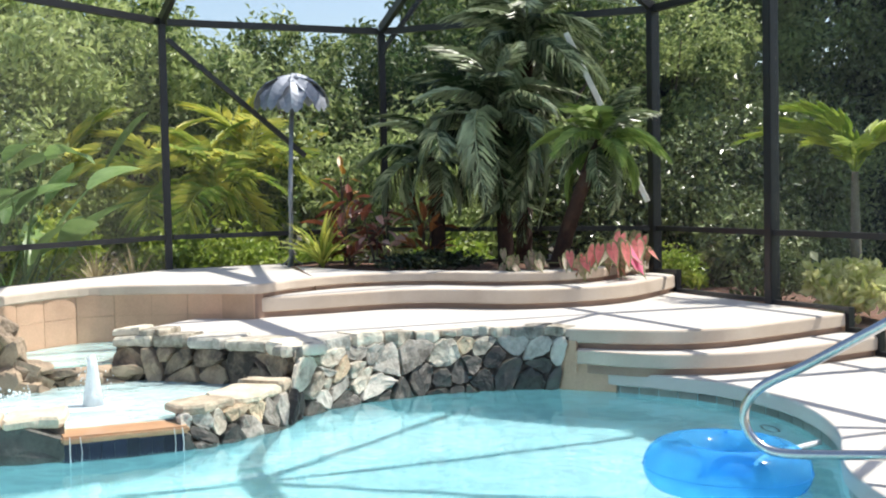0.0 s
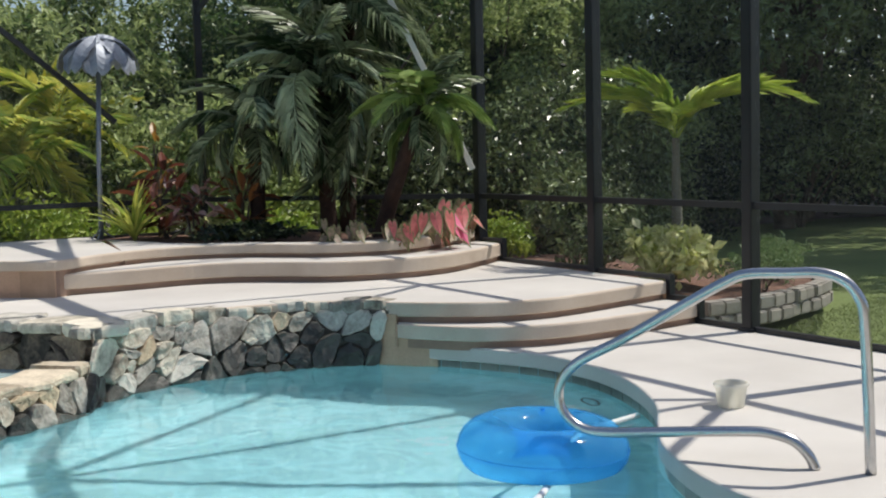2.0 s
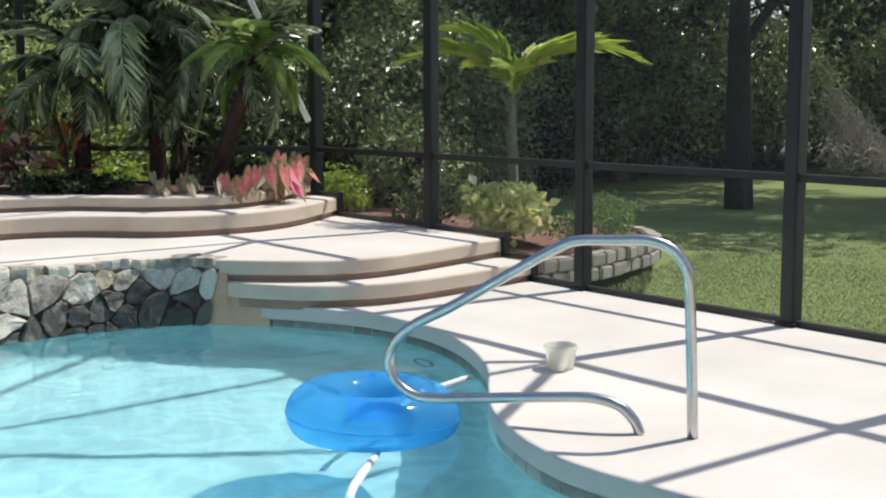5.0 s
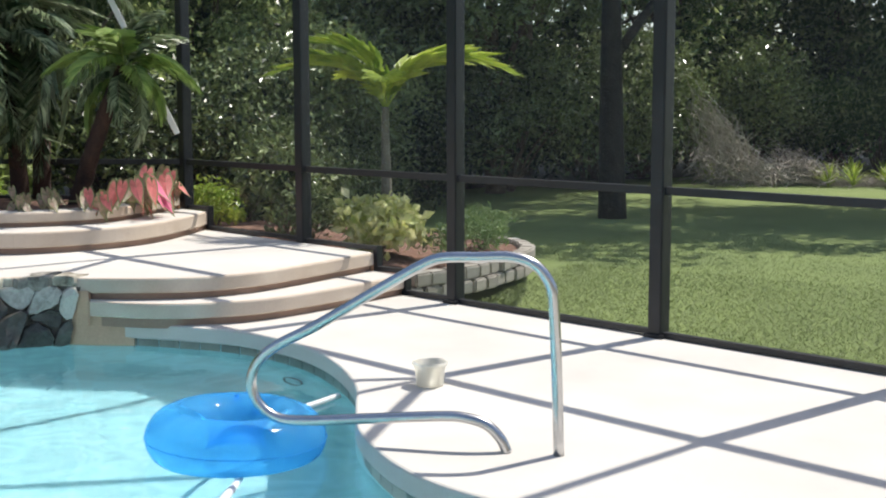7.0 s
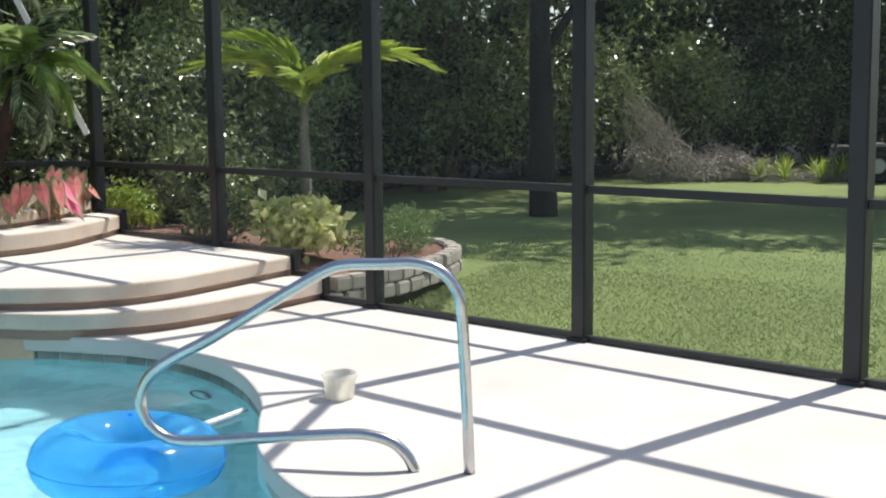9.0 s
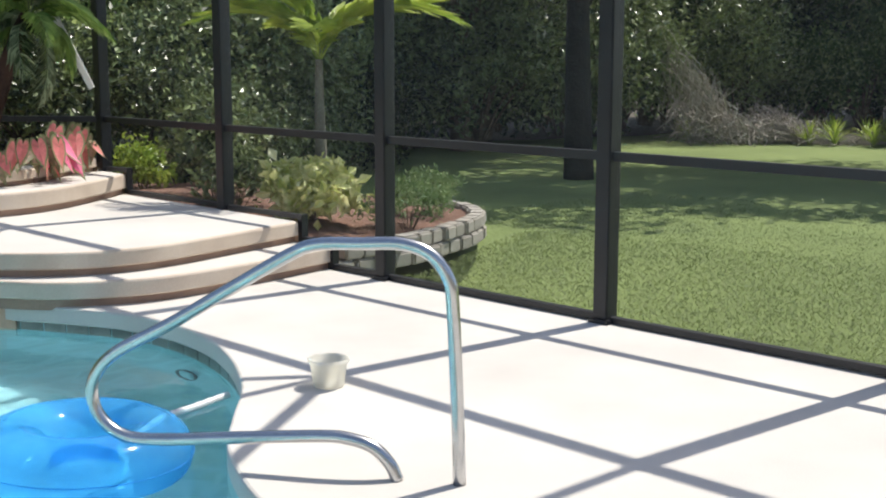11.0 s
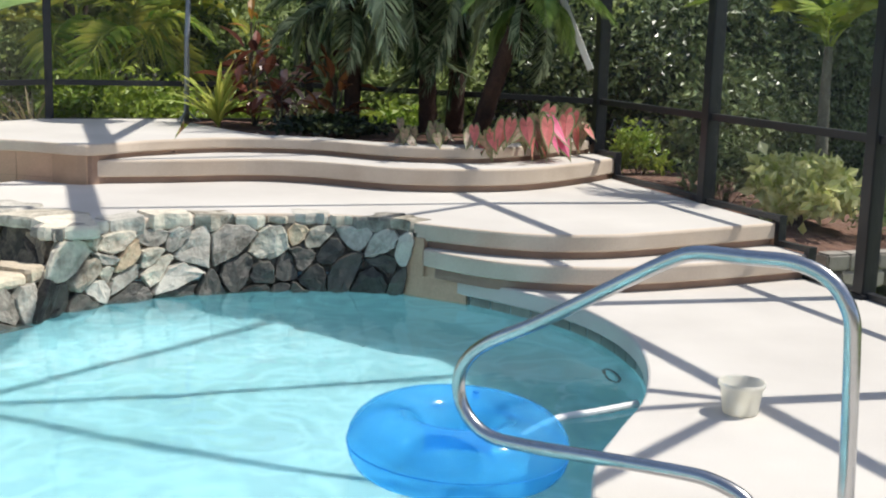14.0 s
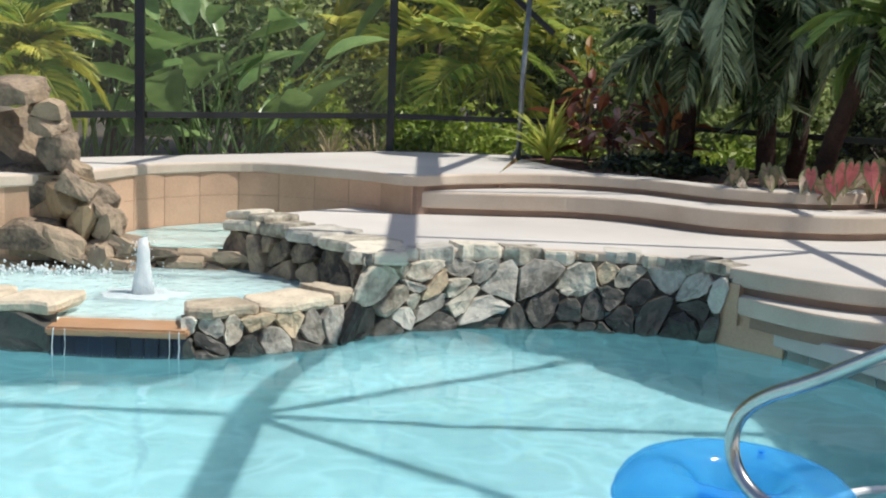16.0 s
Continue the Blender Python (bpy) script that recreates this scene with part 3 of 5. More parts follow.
def flag_row(root, curve, z, width, length, thick, seed, material=None, over=0.06, sink=0.0):
    """Flat cap stones laid along a curve, their front edges uneven and a little proud."""
    rnd = random.Random(seed)
    run, total = 0.0, sum((b - a).length for a, b in zip(curve, curve[1:]))
    N = 120
    c = along(curve, N)

    def at(u, v):
        k = min(max(u / total, 0), 1) * (N - 1)
        i = min(int(k), N - 2)
        p = c[i].lerp(c[i + 1], k - i)
        s = side(c, i)
        return p.x + s.x * v, p.y + s.y * v

    while run < total - 0.08:
        l = min(length * rnd.uniform(0.65, 1.4), total - run)
        w = width * rnd.uniform(0.8, 1.2)
        h = thick * rnd.uniform(0.75, 1.25)
        low_ = rnd.uniform(-1, 0.5) * sink
        f = -over * rnd.uniform(0.3, 1.3)
        out = []
        for u, v in ((0.0, 0.1), (0.08, 0.0), (0.35, -0.02), (0.65, 0.03), (0.93, 0.0), (1.0, 0.12), (1.0, 0.8), (0.9, 1.0), (0.5, 0.96), (0.1, 1.0), (0.0, 0.85)):
            out.append((run + 0.008 + u * (l - 0.016) + rnd.uniform(-.012, .012), f + v * w + rnd.uniform(-.026, .026)))
        cu, cv = run + l / 2, f + w / 2
        tilt = rnd.uniform(-0.02, 0.02)
        vs, n = [], len(out)
        for s, dz in ((0.93, 0.0), (1.0, 0.25), (1.0, 0.75), (0.94, 1.0)):
            for u, v in out:
                x, y = at(cu + (u - cu) * s, cv + (v - cv) * s)
                vs.append((x, y, z + h * dz + (low_ if dz < 0.5 else 0) + (tilt * (u - cu) / l if dz > 0.1 else 0) + rnd.uniform(-.004, .004)))
        fs = [tuple(range(n))[::-1]]
        for r in range(3):
            for k in range(n):
                fs.append((r * n + k, r * n + (k + 1) % n, (r + 1) * n + (k + 1) % n, (r + 1) * n + k))
        fs.append(tuple(range(3 * n, 4 * n)))
        part("cap_stone", (vs, fs), material if material and material != CAPSTONE else rnd.choice((STONE, GREYSTONE, GREYSTONE)) if material else FLAG, root)
        run += l


def boulder(name, size, seed, material, parent=None, rough=0.28, sub=3, squash=0.0):
    """An angular rock: a sphere cut by random planes and roughened."""
    rnd = random.Random(seed)
    bm = bmesh.new()
    bmesh.ops.create_cube(bm, size=2.0)
    bmesh.ops.subdivide_edges(bm, edges=bm.edges, cuts=5, use_grid_fill=True)
    planes = [(Vector((rnd.gauss(0, 1), rnd.gauss(0, 1), rnd.gauss(0, 1))).normalized(), rnd.uniform(0.72, 1.15)) for _ in range(9)]
    for v in bm.verts:
        for n, d in planes:
            k = v.co.dot(n) - d
            if k > 0:
                v.co -= n * k
        v.co *= 1.12
        v.co += v.co.normalized() * rough * 0.45 * noise.noise(v.co * 2.6 + Vector((seed, 0, 0)))
        v.co = Vector((v.co.x * size[0], v.co.y * size[1], v.co.z * size[2])) * 0.68
    return part(name, bm, material, parent)


CAPSTONE = mat("cap_field_stone", (0.70, 0.62, 0.48), (0.22, 0.20, 0.165), 0.85, 6, 35, 0.7, island=0.6)
wall = empty("stone_wall")
tagged(wall, "dry-laid field stone retaining wall above the pool water", "stone wall", kind="structure")
FOOT = [p for p in spline([(x, y, 0) for x, y in WALL_FOOT[3:]], 8)]
stone_face(wall, FOOT, CAP, WATER_Z - 0.06, L2 - 0.06, 0.165, 0.105, 6, shade_at=0.76, gaps=0.22)
flag_row(wall, CAP, L2 - 0.075, 0.20, 0.22, 0.080, 5, CAPSTONE, over=0.045, sink=0.05)
low = empty("basin_wall")
tagged(low, "low field stone wall holding the fountain basin", "stone wall", kind="structure")
LOWF = spline([(x, y, 0) for x, y in ((1.08, 7.42), (1.28, 7.46), (1.50, 7.57), (1.79, 7.82), (1.95, 8.03))], 8)
LOWT = [Vector((p.x - 0.03, p.y + 0.06, 0)) for p in LOWF]
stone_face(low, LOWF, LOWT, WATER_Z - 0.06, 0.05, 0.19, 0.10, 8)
flag_row(low, [Vector((p.x - 0.02, p.y + 0.05, 0)) for p in LOWF], 0.035, 0.30, 0.42, 0.07, 9, over=0.08)
LOWF2 = spline([(x, y, 0) for x, y in ((-1.2, 7.48), (-0.5, 7.52), (0.0, 7.51), (0.41, 7.42))], 8)
LOWT2 = [Vector((p.x, p.y + 0.05, 0)) for p in LOWF2]
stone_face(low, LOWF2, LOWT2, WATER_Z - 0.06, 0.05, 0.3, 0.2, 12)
flag_row(low, [Vector((p.x, p.y + 0.03, 0)) for p in LOWF2], 0.035, 0.40, 0.5, 0.075, 14, over=0.08)
spaw = empty("spa_wall")
tagged(spaw, "stacked ledge stone wall between spa and basin", "stone wall", kind="structure")
SPAF = spline([(x, y, 0) for x, y in ((0.97, 9.46), (1.14, 9.31), (1.42, 9.05), (1.74, 8.70), (1.93, 8.38), (1.97, 8.08))], 8)
stone_face(spaw, SPAF, [p + Vector((0.02, 0.03, 0)) for p in SPAF], -0.02, L2 - 0.06, 0.26, 0.11, 15, ROCK)
flag_row(spaw, SPAF, L2 - 0.06, 0.36, 0.34, 0.075, 16, CAPSTONE, over=0.06)
flag_row(spaw, [p + Vector((-0.02, 0.03, 0)) for p in SPAF[:14]], L2 + 0.01, 0.26, 0.3, 0.06, 18, CAPSTONE, over=0.0)

# spillway lip, spa weir and waters
spill = empty("spillway")
tagged(spill, "navy tiled spillway with a sandstone lip", "spillway", kind="structure")
b = part("lip", rounded_box(0.73, 0.31, 0.045, 0.012), mat("sandstone_lip", (0.56, 0.33, 0.18), (0.40, 0.22, 0.12), 0.35, 3, 30, 0.3), spill, "wet orange sandstone lip")
b.location = (0.745, 7.50, -0.03)
for k in range(10):
    t = part("navy_tile", rounded_box(0.0705, 0.02, 0.16, 0.003), NAVY, spill)
    t.location = (0.745 - 0.32 + k * 0.071, 7.362 + 0.035 * ((k - 4.5) / 4.5) ** 2, -0.13)
    t.rotation_euler = (0, 0, 0.10 * (k - 4.5) / 4.5)
back_ = part("backing", rounded_box(0.72, 0.22, 0.18, 0.004), NAVY, spill)
back_.location = (0.745, 7.51, -0.143)

BASIN = [(-1.2, 7.66), (0.40, 7.57), (1.08, 7.57), (1.62, 7.92), (1.92, 8.18), (1.88, 8.44), (1.66, 8.80), (1.30, 9.20), (1.05, 9.36), (0.4, 9.36), (-1.2, 9.36)]
tagged(part("basin_floor", ([(x, y, -0.10) for x, y in BASIN], [tuple(range(len(BASIN)))]), BASINPLASTER), "pale basin floor under shallow water", "basin", kind="structure")
tagged(part("basin_water", ([(x, y, -0.003) for x, y in BASIN], [upward(BASIN)]), BASINWATER), "shallow rippled fountain basin water", "water", kind="structure").visible_shadow = False
SPA = [(1.16, 9.85), (1.04, 9.58), (1.00, 9.42), (0.42, 9.42), (-0.15, 9.42)] + [(p.x + 0.02, p.y + 0.02) for p in E4[13:41:3]] + [(1.74, 10.48), (1.46, 10.2)]
tagged(part("spa_shell", ([(x, y, -0.35) for x, y in SPA] + [(x, y, 0.105) for x, y in SPA], [tuple(range(len(SPA)))] + [(i, (i + 1) % len(SPA), len(SPA) + (i + 1) % len(SPA), len(SPA) + i) for i in range(len(SPA))]), SPAPLASTER), "pale aqua plaster spa basin", "spa", kind="structure")
tagged(part("spa_water", ([(x, y, 0.12) for x, y in SPA], [upward(SPA)]), SPAWATER), "clear bubbling spa water", "water", kind="structure").visible_shadow = False
weir = empty("spa_weir")
tagged(weir, "wet stacked stone weir below the spa", "weir", kind="structure")
for k in range(9):
    r = random.Random(40 + k)
    o = boulder("stone", (0.17, 0.09, 0.05), 40 + k, ROCK, weir)
    o.location = (0.40 + 0.08 * k, 9.28 + 0.05 * (k % 2), 0.0 + 0.042 * (k % 3))
m_ = part("backing", rounded_box(0.75, 0.12, 0.30, 0.02), MORTAR, weir)
m_.location = (0.72, 9.38, -0.04)

# spa back wall of tan tiles under the ledge
curve = E4[2:49]
L = sum((b - a).length for a, b in zip(curve, curve[1:]))
wl = empty("spa_back_wall")
tagged(wl, "curved tan tiled spa wall", "wall", kind="structure")
part("backing", sweep(curve, [(0.0225, -0.1), (0.0225, L4 - 0.08)]), GROUT, wl)
tiles = along(curve, int(L / 0.30) + 1)
for a, b in zip(tiles, tiles[1:]):
    for z0, z1 in ((0.08, 0.337), (0.34, L4 - 0.083)):
        d = (b - a).normalized()
        a2, b2 = a + d * 0.0012, b - d * 0.0012
        s = Vector((-d.y, d.x, 0))
        vs = [p + s * o + Vector((0, 0, z)) for p in (a2, b2) for o in (0.020, 0.026) for z in (z0, z1)]
        part("tile", (vs, [(0, 1, 5, 4), (0, 4, 6, 2), (1, 3, 7, 5), (0, 2, 3, 1), (4, 5, 7, 6)]), TAN, wl)
# tan tiled end wall between stone wall and steps
endw = empty("tan_end_wall")
tagged(endw, "tan tiled wall at the end of the steps", "wall", kind="structure")
ec = along(V3((4.05, 8.18), (4.14, 8.05), (4.34, 7.83)), 4)
for a, b, zt in zip(ec, ec[1:], (L2 - 0.09, L1 - 0.09, L1 - 0.092)):
    vs = [Vector((p.x - 0.01, p.y - 0.01, z)) for p in (a, b) for z in (-0.19, zt)] + [Vector((p.x + 0.22, p.y + 0.22, z)) for p in (a, b) for z in (-0.19, zt)]
    part("tile", (vs, [(0, 2, 3, 1), (1, 3, 7, 5), (0, 1, 5, 4), (2, 6, 7, 3)]), TAN, endw)


# ---------- loose things on and in the pool ----------
def handrail():
    o, d = Vector((4.05, 3.797, 0)), Vector((-0.567, 0.824, 0))
    prof = [(0.0, 0.0), (0.01, 0.3), (0.025, 0.62), (0.04, 0.72), (0.10, 0.80), (0.20, 0.835), (0.34, 0.832), (0.50, 0.825), (0.60, 0.785), (0.78, 0.68), (1.05, 0.52), (1.24, 0.42), (1.33, 0.34), (1.36, 0.25), (1.33, 0.16), (1.24, 0.098), (1.10, 0.092), (0.80, 0.118), (0.50, 0.142), (0.40, 0.14), (0.31, 0.115), (0.25, 0.06), (0.22, 0.0)]
    pts = spline([o + d * s + Vector((0, 0, z)) for s, z in prof], 6)
    root = empty("pool_handrail")
    part("rail", tube(pts, 0.0235, 14), CHROME, root, smooth=True)
    tagged(root, "bent stainless steel pool handrail set in the deck", "handrail")


def torus(R, r, n=48, m=20, flat=0.92):
    vs, fs = [], []
    for i in range(n):
        a = 2 * math.pi * i / n
        puck = 1 + 0.012 * math.cos(a * 14)
        for j in range(m):
            b = 2 * math.pi * j / m
            q = R + r * math.cos(b) * (1.0 if math.cos(b) > 0 else puck)
            vs.append((q * math.cos(a), q * math.sin(a), r * flat * math.sin(b)))
    for i in range(n):
        for j in range(m):
            fs.append((i * m + j, ((i + 1) % n) * m + j, ((i + 1) % n) * m + (j + 1) % m, i * m + (j + 1) % m))
    return vs, fs


def vinyl():
    m = mat("blue_vinyl", (0.22, 0.66, 1.0), (0.10, 0.52, 0.98), 0.12, 2, 9, 0.05, through=0.5)
    nt = m.node_tree
    out = nt.nodes["Material Output"]
    solid = out.inputs[0].links[0].from_socket
    clear, mix = nt.nodes.new("ShaderNodeBsdfTransparent"), nt.nodes.new("ShaderNodeMixShader")
    clear.inputs[0].default_value = (0.42, 0.78, 1.0, 1)
    mix.inputs[0].default_value = 0.35
    nt.links.new(clear.outputs[0], mix.inputs[1])
    nt.links.new(solid, mix.inputs[2])
    nt.links.new(mix.outputs[0], out.inputs[0])
    return m


def swim_ring():
    root = empty("swim_ring", pose(3.385, 5.2, WATER_Z + 0.085, 2, 1, 25))
    v = vinyl()
    part("tube", torus(0.272, 0.148), v, root, smooth=True)
    part("seam", torus(0.42, 0.003, 48, 6), v, root)
    bm = bmesh.new()
    bmesh.ops.create_cone(bm, cap_ends=True, segments=12, radius1=0.016, radius2=0.012, depth=0.03)
    k = part("valve", bm, v, root, "small inflation valve")
    k.location = (0.20, 0.12, 0.12)
    tagged(root, "translucent bright blue inflatable swim ring afloat", "swim ring")


def pot():
    root = empty("plastic_tub", pose(4.53, 5.10, 0.0))
    prof = [(0.0, 0.004), (0.062, 0.004), (0.066, 0.0), (0.070, 0.006), (0.083, 0.105), (0.092, 0.112), (0.094, 0.128), (0.090, 0.130), (0.080, 0.126), (0.066, 0.012), (0.0, 0.012)]
    vs, fs, n = [], [], 28
    for k in range(n):
        a = 2 * math.pi * k / n
        vs += [(r * math.cos(a), r * math.sin(a), z) for r, z in prof]
    for k in range(n):
        for j in range(len(prof) - 1):
            fs.append((k * 11 + j, ((k + 1) % n) * 11 + j, ((k + 1) % n) * 11 + j + 1, k * 11 + j + 1))
    part("tub", (vs, fs), mat("clouded_plastic", (0.95, 0.94, 0.88), (0.86, 0.84, 0.76), 0.3, 9, 30, 0.05, through=0.6), root, smooth=True)
    tagged(root, "cloudy white plastic tub standing on the deck", "tub")


handrail()
swim_ring()
pot()


# ---------- foliage ----------
def leaves(centres, normals, size, rnd, ratio=0.45, fold=0.15, droop=0.3):
    """Leaf blades: pointed quads folded along the rib, one at each centre."""
    n = len(centres)
    d = rnd.normal(size=(n, 3))
    d[:, 2] -= droop
    d /= np.linalg.norm(d, axis=1)[:, None]
    w = np.cross(d, normals + rnd.normal(scale=0.5, size=(n, 3)))
    w /= np.linalg.norm(w, axis=1)[:, None] + 1e-9
    u = np.cross(w, d)
    s = (size * rnd.uniform(0.6, 1.3, n))[:, None]
    vs = np.stack([centres, centres + d * s * 0.5 + w * s * ratio / 2 + u * s * fold, centres + d * s, centres + d * s * 0.5 - w * s * ratio / 2 + u * s * fold], 1).reshape(-1, 3)
    i = np.arange(n)[:, None] * 4
    fs = np.concatenate([i + [0, 1, 2], i + [0, 2, 3]], 0)
    return vs.tolist(), fs.tolist()


def clump_points(radii, clumps, per, rnd, spread=0.21, low=-0.6):
    r = np.array(radii)
    c = rnd.normal(size=(clumps, 3))
    c /= np.linalg.norm(c, axis=1)[:, None]
    c[:, 2] = np.where(c[:, 2] < low, -c[:, 2], c[:, 2])
    c *= rnd.uniform(0.45, 1.0, clumps)[:, None]
    p = np.repeat(c, per, 0)
    q = rnd.normal(size=p.shape)
    q /= np.linalg.norm(q, axis=1)[:, None]
    p = p + q * spread * rnd.uniform(0.3, 1.0, len(p))[:, None] * np.repeat(rnd.uniform(0.6, 1.3, clumps), per)[:, None]
    return p * r, q, c * r


def tree_proto(name, height, radii, trunk_r, clumps, per, leaf, seed, material, label, limbs=6, shift=0.0, bark=None):
    rnd = np.random.default_rng(seed)
    root = empty(name)
    top = Vector((rnd.normal() * 0.2, rnd.normal() * 0.2, height * 0.72))
    line = spline([(0, 0, -0.15), (rnd.normal() * .1, rnd.normal() * .1, height * 0.3), top], 5)
    t = tube(line, [trunk_r * (1.25 - 0.9 * k / (len(line) - 1)) for k in range(len(line))], 9)
    cz = height - radii[2]
    pts, nor, cs = clump_points(radii, clumps, per, rnd)
    arms = [t]
    for k in range(limbs):
        e = Vector(cs[k % len(cs)]) * 0.8 + Vector((shift, 0, cz))
        s = line[int(len(line) * rnd.uniform(0.4, 0.85))]
        mid = s.lerp(e, 0.5) + Vector((0, 0, 0.12 * height * rnd.uniform(-.3, .6)))
        arms.append(tube(spline([s, mid, e], 4), [trunk_r * 0.45 * (1 - 0.8 * j / 8) for j in range(9)], 6))
    part("trunk", merge(*arms), bark or BARK, root, smooth=True)
    pts[:, 2] += cz
    pts[:, 0] += shift
    part("crown", leaves(pts, nor, leaf, rnd), material, root)
    return tagged(root, label, "tree")


# ---------- plants ----------
YPALM = mat("yellow_palm_leaf", (0.74, 0.70, 0.16), (0.28, 0.42, 0.08), 0.45, 2, 9, 0, island=0.4, through=0.35)
BPALM = mat("bright_palm_leaf", (0.50, 0.58, 0.10), (0.20, 0.32, 0.05), 0.45, 2, 9, 0, island=0.35, through=0.4)
DPALM = mat("date_palm_leaf", (0.50, 0.58, 0.36), (0.04, 0.075, 0.03), 0.28, 2, 9, 0, island=0.5, through=0.32)
PADDLE = mat("paddle_leaf", (0.26, 0.40, 0.13), (0.09, 0.18, 0.05), 0.35, 2, 9, 0, island=0.4, through=0.3)
CREAM = mat("variegated_leaf", (0.97, 0.94, 0.55), (0.46, 0.52, 0.13), 0.4, 5, 14, 0, island=0.45, through=0.3)
GREYLEAF = mat("grey_green_leaf", (0.30, 0.40, 0.17), (0.12, 0.20, 0.07), 0.6, 3, 9, 0, island=0.4, through=0.25)
REDLEAF = mat("croton_red_leaf", (0.36, 0.12, 0.07), (0.09, 0.03, 0.03), 0.35, 4, 12, 0, island=0.5, through=0.25)
PINKPALE = mat("pale_pink_leaf", (0.82, 0.55, 0.46), (0.45, 0.22, 0.17), 0.4, 4, 12, 0, island=0.4, through=0.25)
PINK = mat("caladium_pink", (0.88, 0.26, 0.26), (0.52, 0.16, 0.13), 0.5, 16, 60, 0, through=0.35)
HOTPINK = mat("caladium_rose", (0.95, 0.22, 0.40), (0.75, 0.14, 0.28), 0.45, 6, 30, 0, through=0.35)
EDGEG = mat("caladium_edge", (0.30, 0.30, 0.14), (0.16, 0.20, 0.08), 0.45, 6, 30, 0, through=0.3)
STRAW = mat("dry_straw", (0.52, 0.44, 0.26), (0.30, 0.24, 0.14), 0.7, 5, 20, 0, island=0.4, through=0.2)
BRUSH = mat("dead_brush", (0.50, 0.46, 0.42), (0.28, 0.25, 0.22), 0.9, 5, 20, 0, island=0.4)
REDTRUNK = mat("fibrous_trunk", (0.075, 0.038, 0.024), (0.025, 0.014, 0.011), 0.95, 9, 50, 1.0, dist=0.03)
GREYTRUNK = mat("ringed_palm_trunk", (0.22, 0.21, 0.17), (0.12, 0.11, 0.085), 0.85, 5, 40, 0.5)
STEEL = mat("weathered_grey_metal", (0.36, 0.39, 0.44), (0.20, 0.22, 0.26), 0.55, 5, 40, 0.3, metal=0.4)


def frond_mesh(length, count, blade, width, arch, seed, spread=65, droop=0.35, vee=0.35, ragged=7, hook=0.0):
    """A feather frond along +x from the origin: an arching rib with blades on both sides."""
    r = random.Random(seed)
    vs, fs = [], []
    rib = []
    for k in range(9):
        t = k / 8
        rib.append(Vector((length * (t - 0.18 * arch * t * t), 0, length * (0.55 * arch * t - 0.95 * arch * t * t - hook * t ** 4))))
    v, f = tube(rib, [0.011 * (1 - 0.8 * k / 8) * max(length, 0.7) for k in range(9)], 4)
    vs += [tuple(p) for p in v]
    fs += f
    for k in range(count):
        t = 0.14 + 0.86 * (k + 0.5) / count
        i = min(int(t * 8), 7)
        p = rib[i].lerp(rib[i + 1], t * 8 - i)
        d = (rib[i + 1] - rib[i]).normalized()
        for sgn in (-1, 1):
            l = blade * (math.sin(math.pi * min(0.12 + t * 0.9, 1)) ** 0.6) * r.uniform(0.8, 1.1) + 0.03
            a = radians(spread * (1.05 - 0.55 * t) + r.uniform(-ragged, ragged))
            q = Vector((0, sgn, vee * r.uniform(0.3, 1.7))).normalized()
            e = (d * math.cos(a) + q * math.sin(a)).normalized()
            n = e.cross(d).normalized() * width * 0.5
            m = p + e * l * 0.5 - Vector((0, 0, l * droop * 0.12))
            tip = p + e * l - Vector((0, 0, l * droop))
            o = len(vs)
            vs += [tuple(p), tuple(m + d * width * 0.5 + n * 0.2), tuple(tip), tuple(m - d * width * 0.5 - n * 0.2)]
            fs += [(o, o + 1, o + 2), (o, o + 2, o + 3)]
    return vs, fs


def share(name, mesh, parent, m):
    ob = new(name, mesh)
    ob.parent = parent
    ob.matrix_basis = m
    return ob


def as_mesh(name, data, material, smooth=False):
    me = bpy.data.meshes.new(name)
    me.from_pydata(data[0], [], data[1])
    me.materials.append(material)
    if smooth:
        me.polygons.foreach_set("use_smooth", [True] * len(me.polygons))
    return me


def palm(name, base, trunk_pts, radius, fronds, meshes, seed, label, trunk_mat, tilt=(-20, 75), scale=(0.8, 1.15), rings=True):
    """A feather palm: trunk and a crown of separate fronds."""
    r = random.Random(seed)
    root = empty(name, pose(*base))
    pts = spline([Vector(p) for p in trunk_pts], 8)
    rad = [radius * (1.15 - 0.35 * k / (len(pts) - 1)) * (1.06 if rings and k % 2 else 1.0) for k in range(len(pts))]
    part("trunk", tube(pts, rad, 10), trunk_mat, root, smooth=True)
    top = Vector(trunk_pts[-1])
    for k in range(fronds):
        s = r.uniform(*scale)
        f = k / max(fronds - 1, 1)
        el = tilt[1] + (tilt[0] - tilt[1]) * f + r.uniform(-8, 8)
        m = Matrix.Translation(top + Vector((0, 0, -0.05 * f))) @ pose(0, 0, 0, 0, 0, k * 137.5 + r.uniform(-12, 12)) @ pose(0, 0, 0, r.uniform(-20, 20), -el, 0) @ Matrix.Diagonal((s, s, s, 1))
        share("frond", meshes[k % len(meshes)], root, m)
    return tagged(root, label, "palm tree")


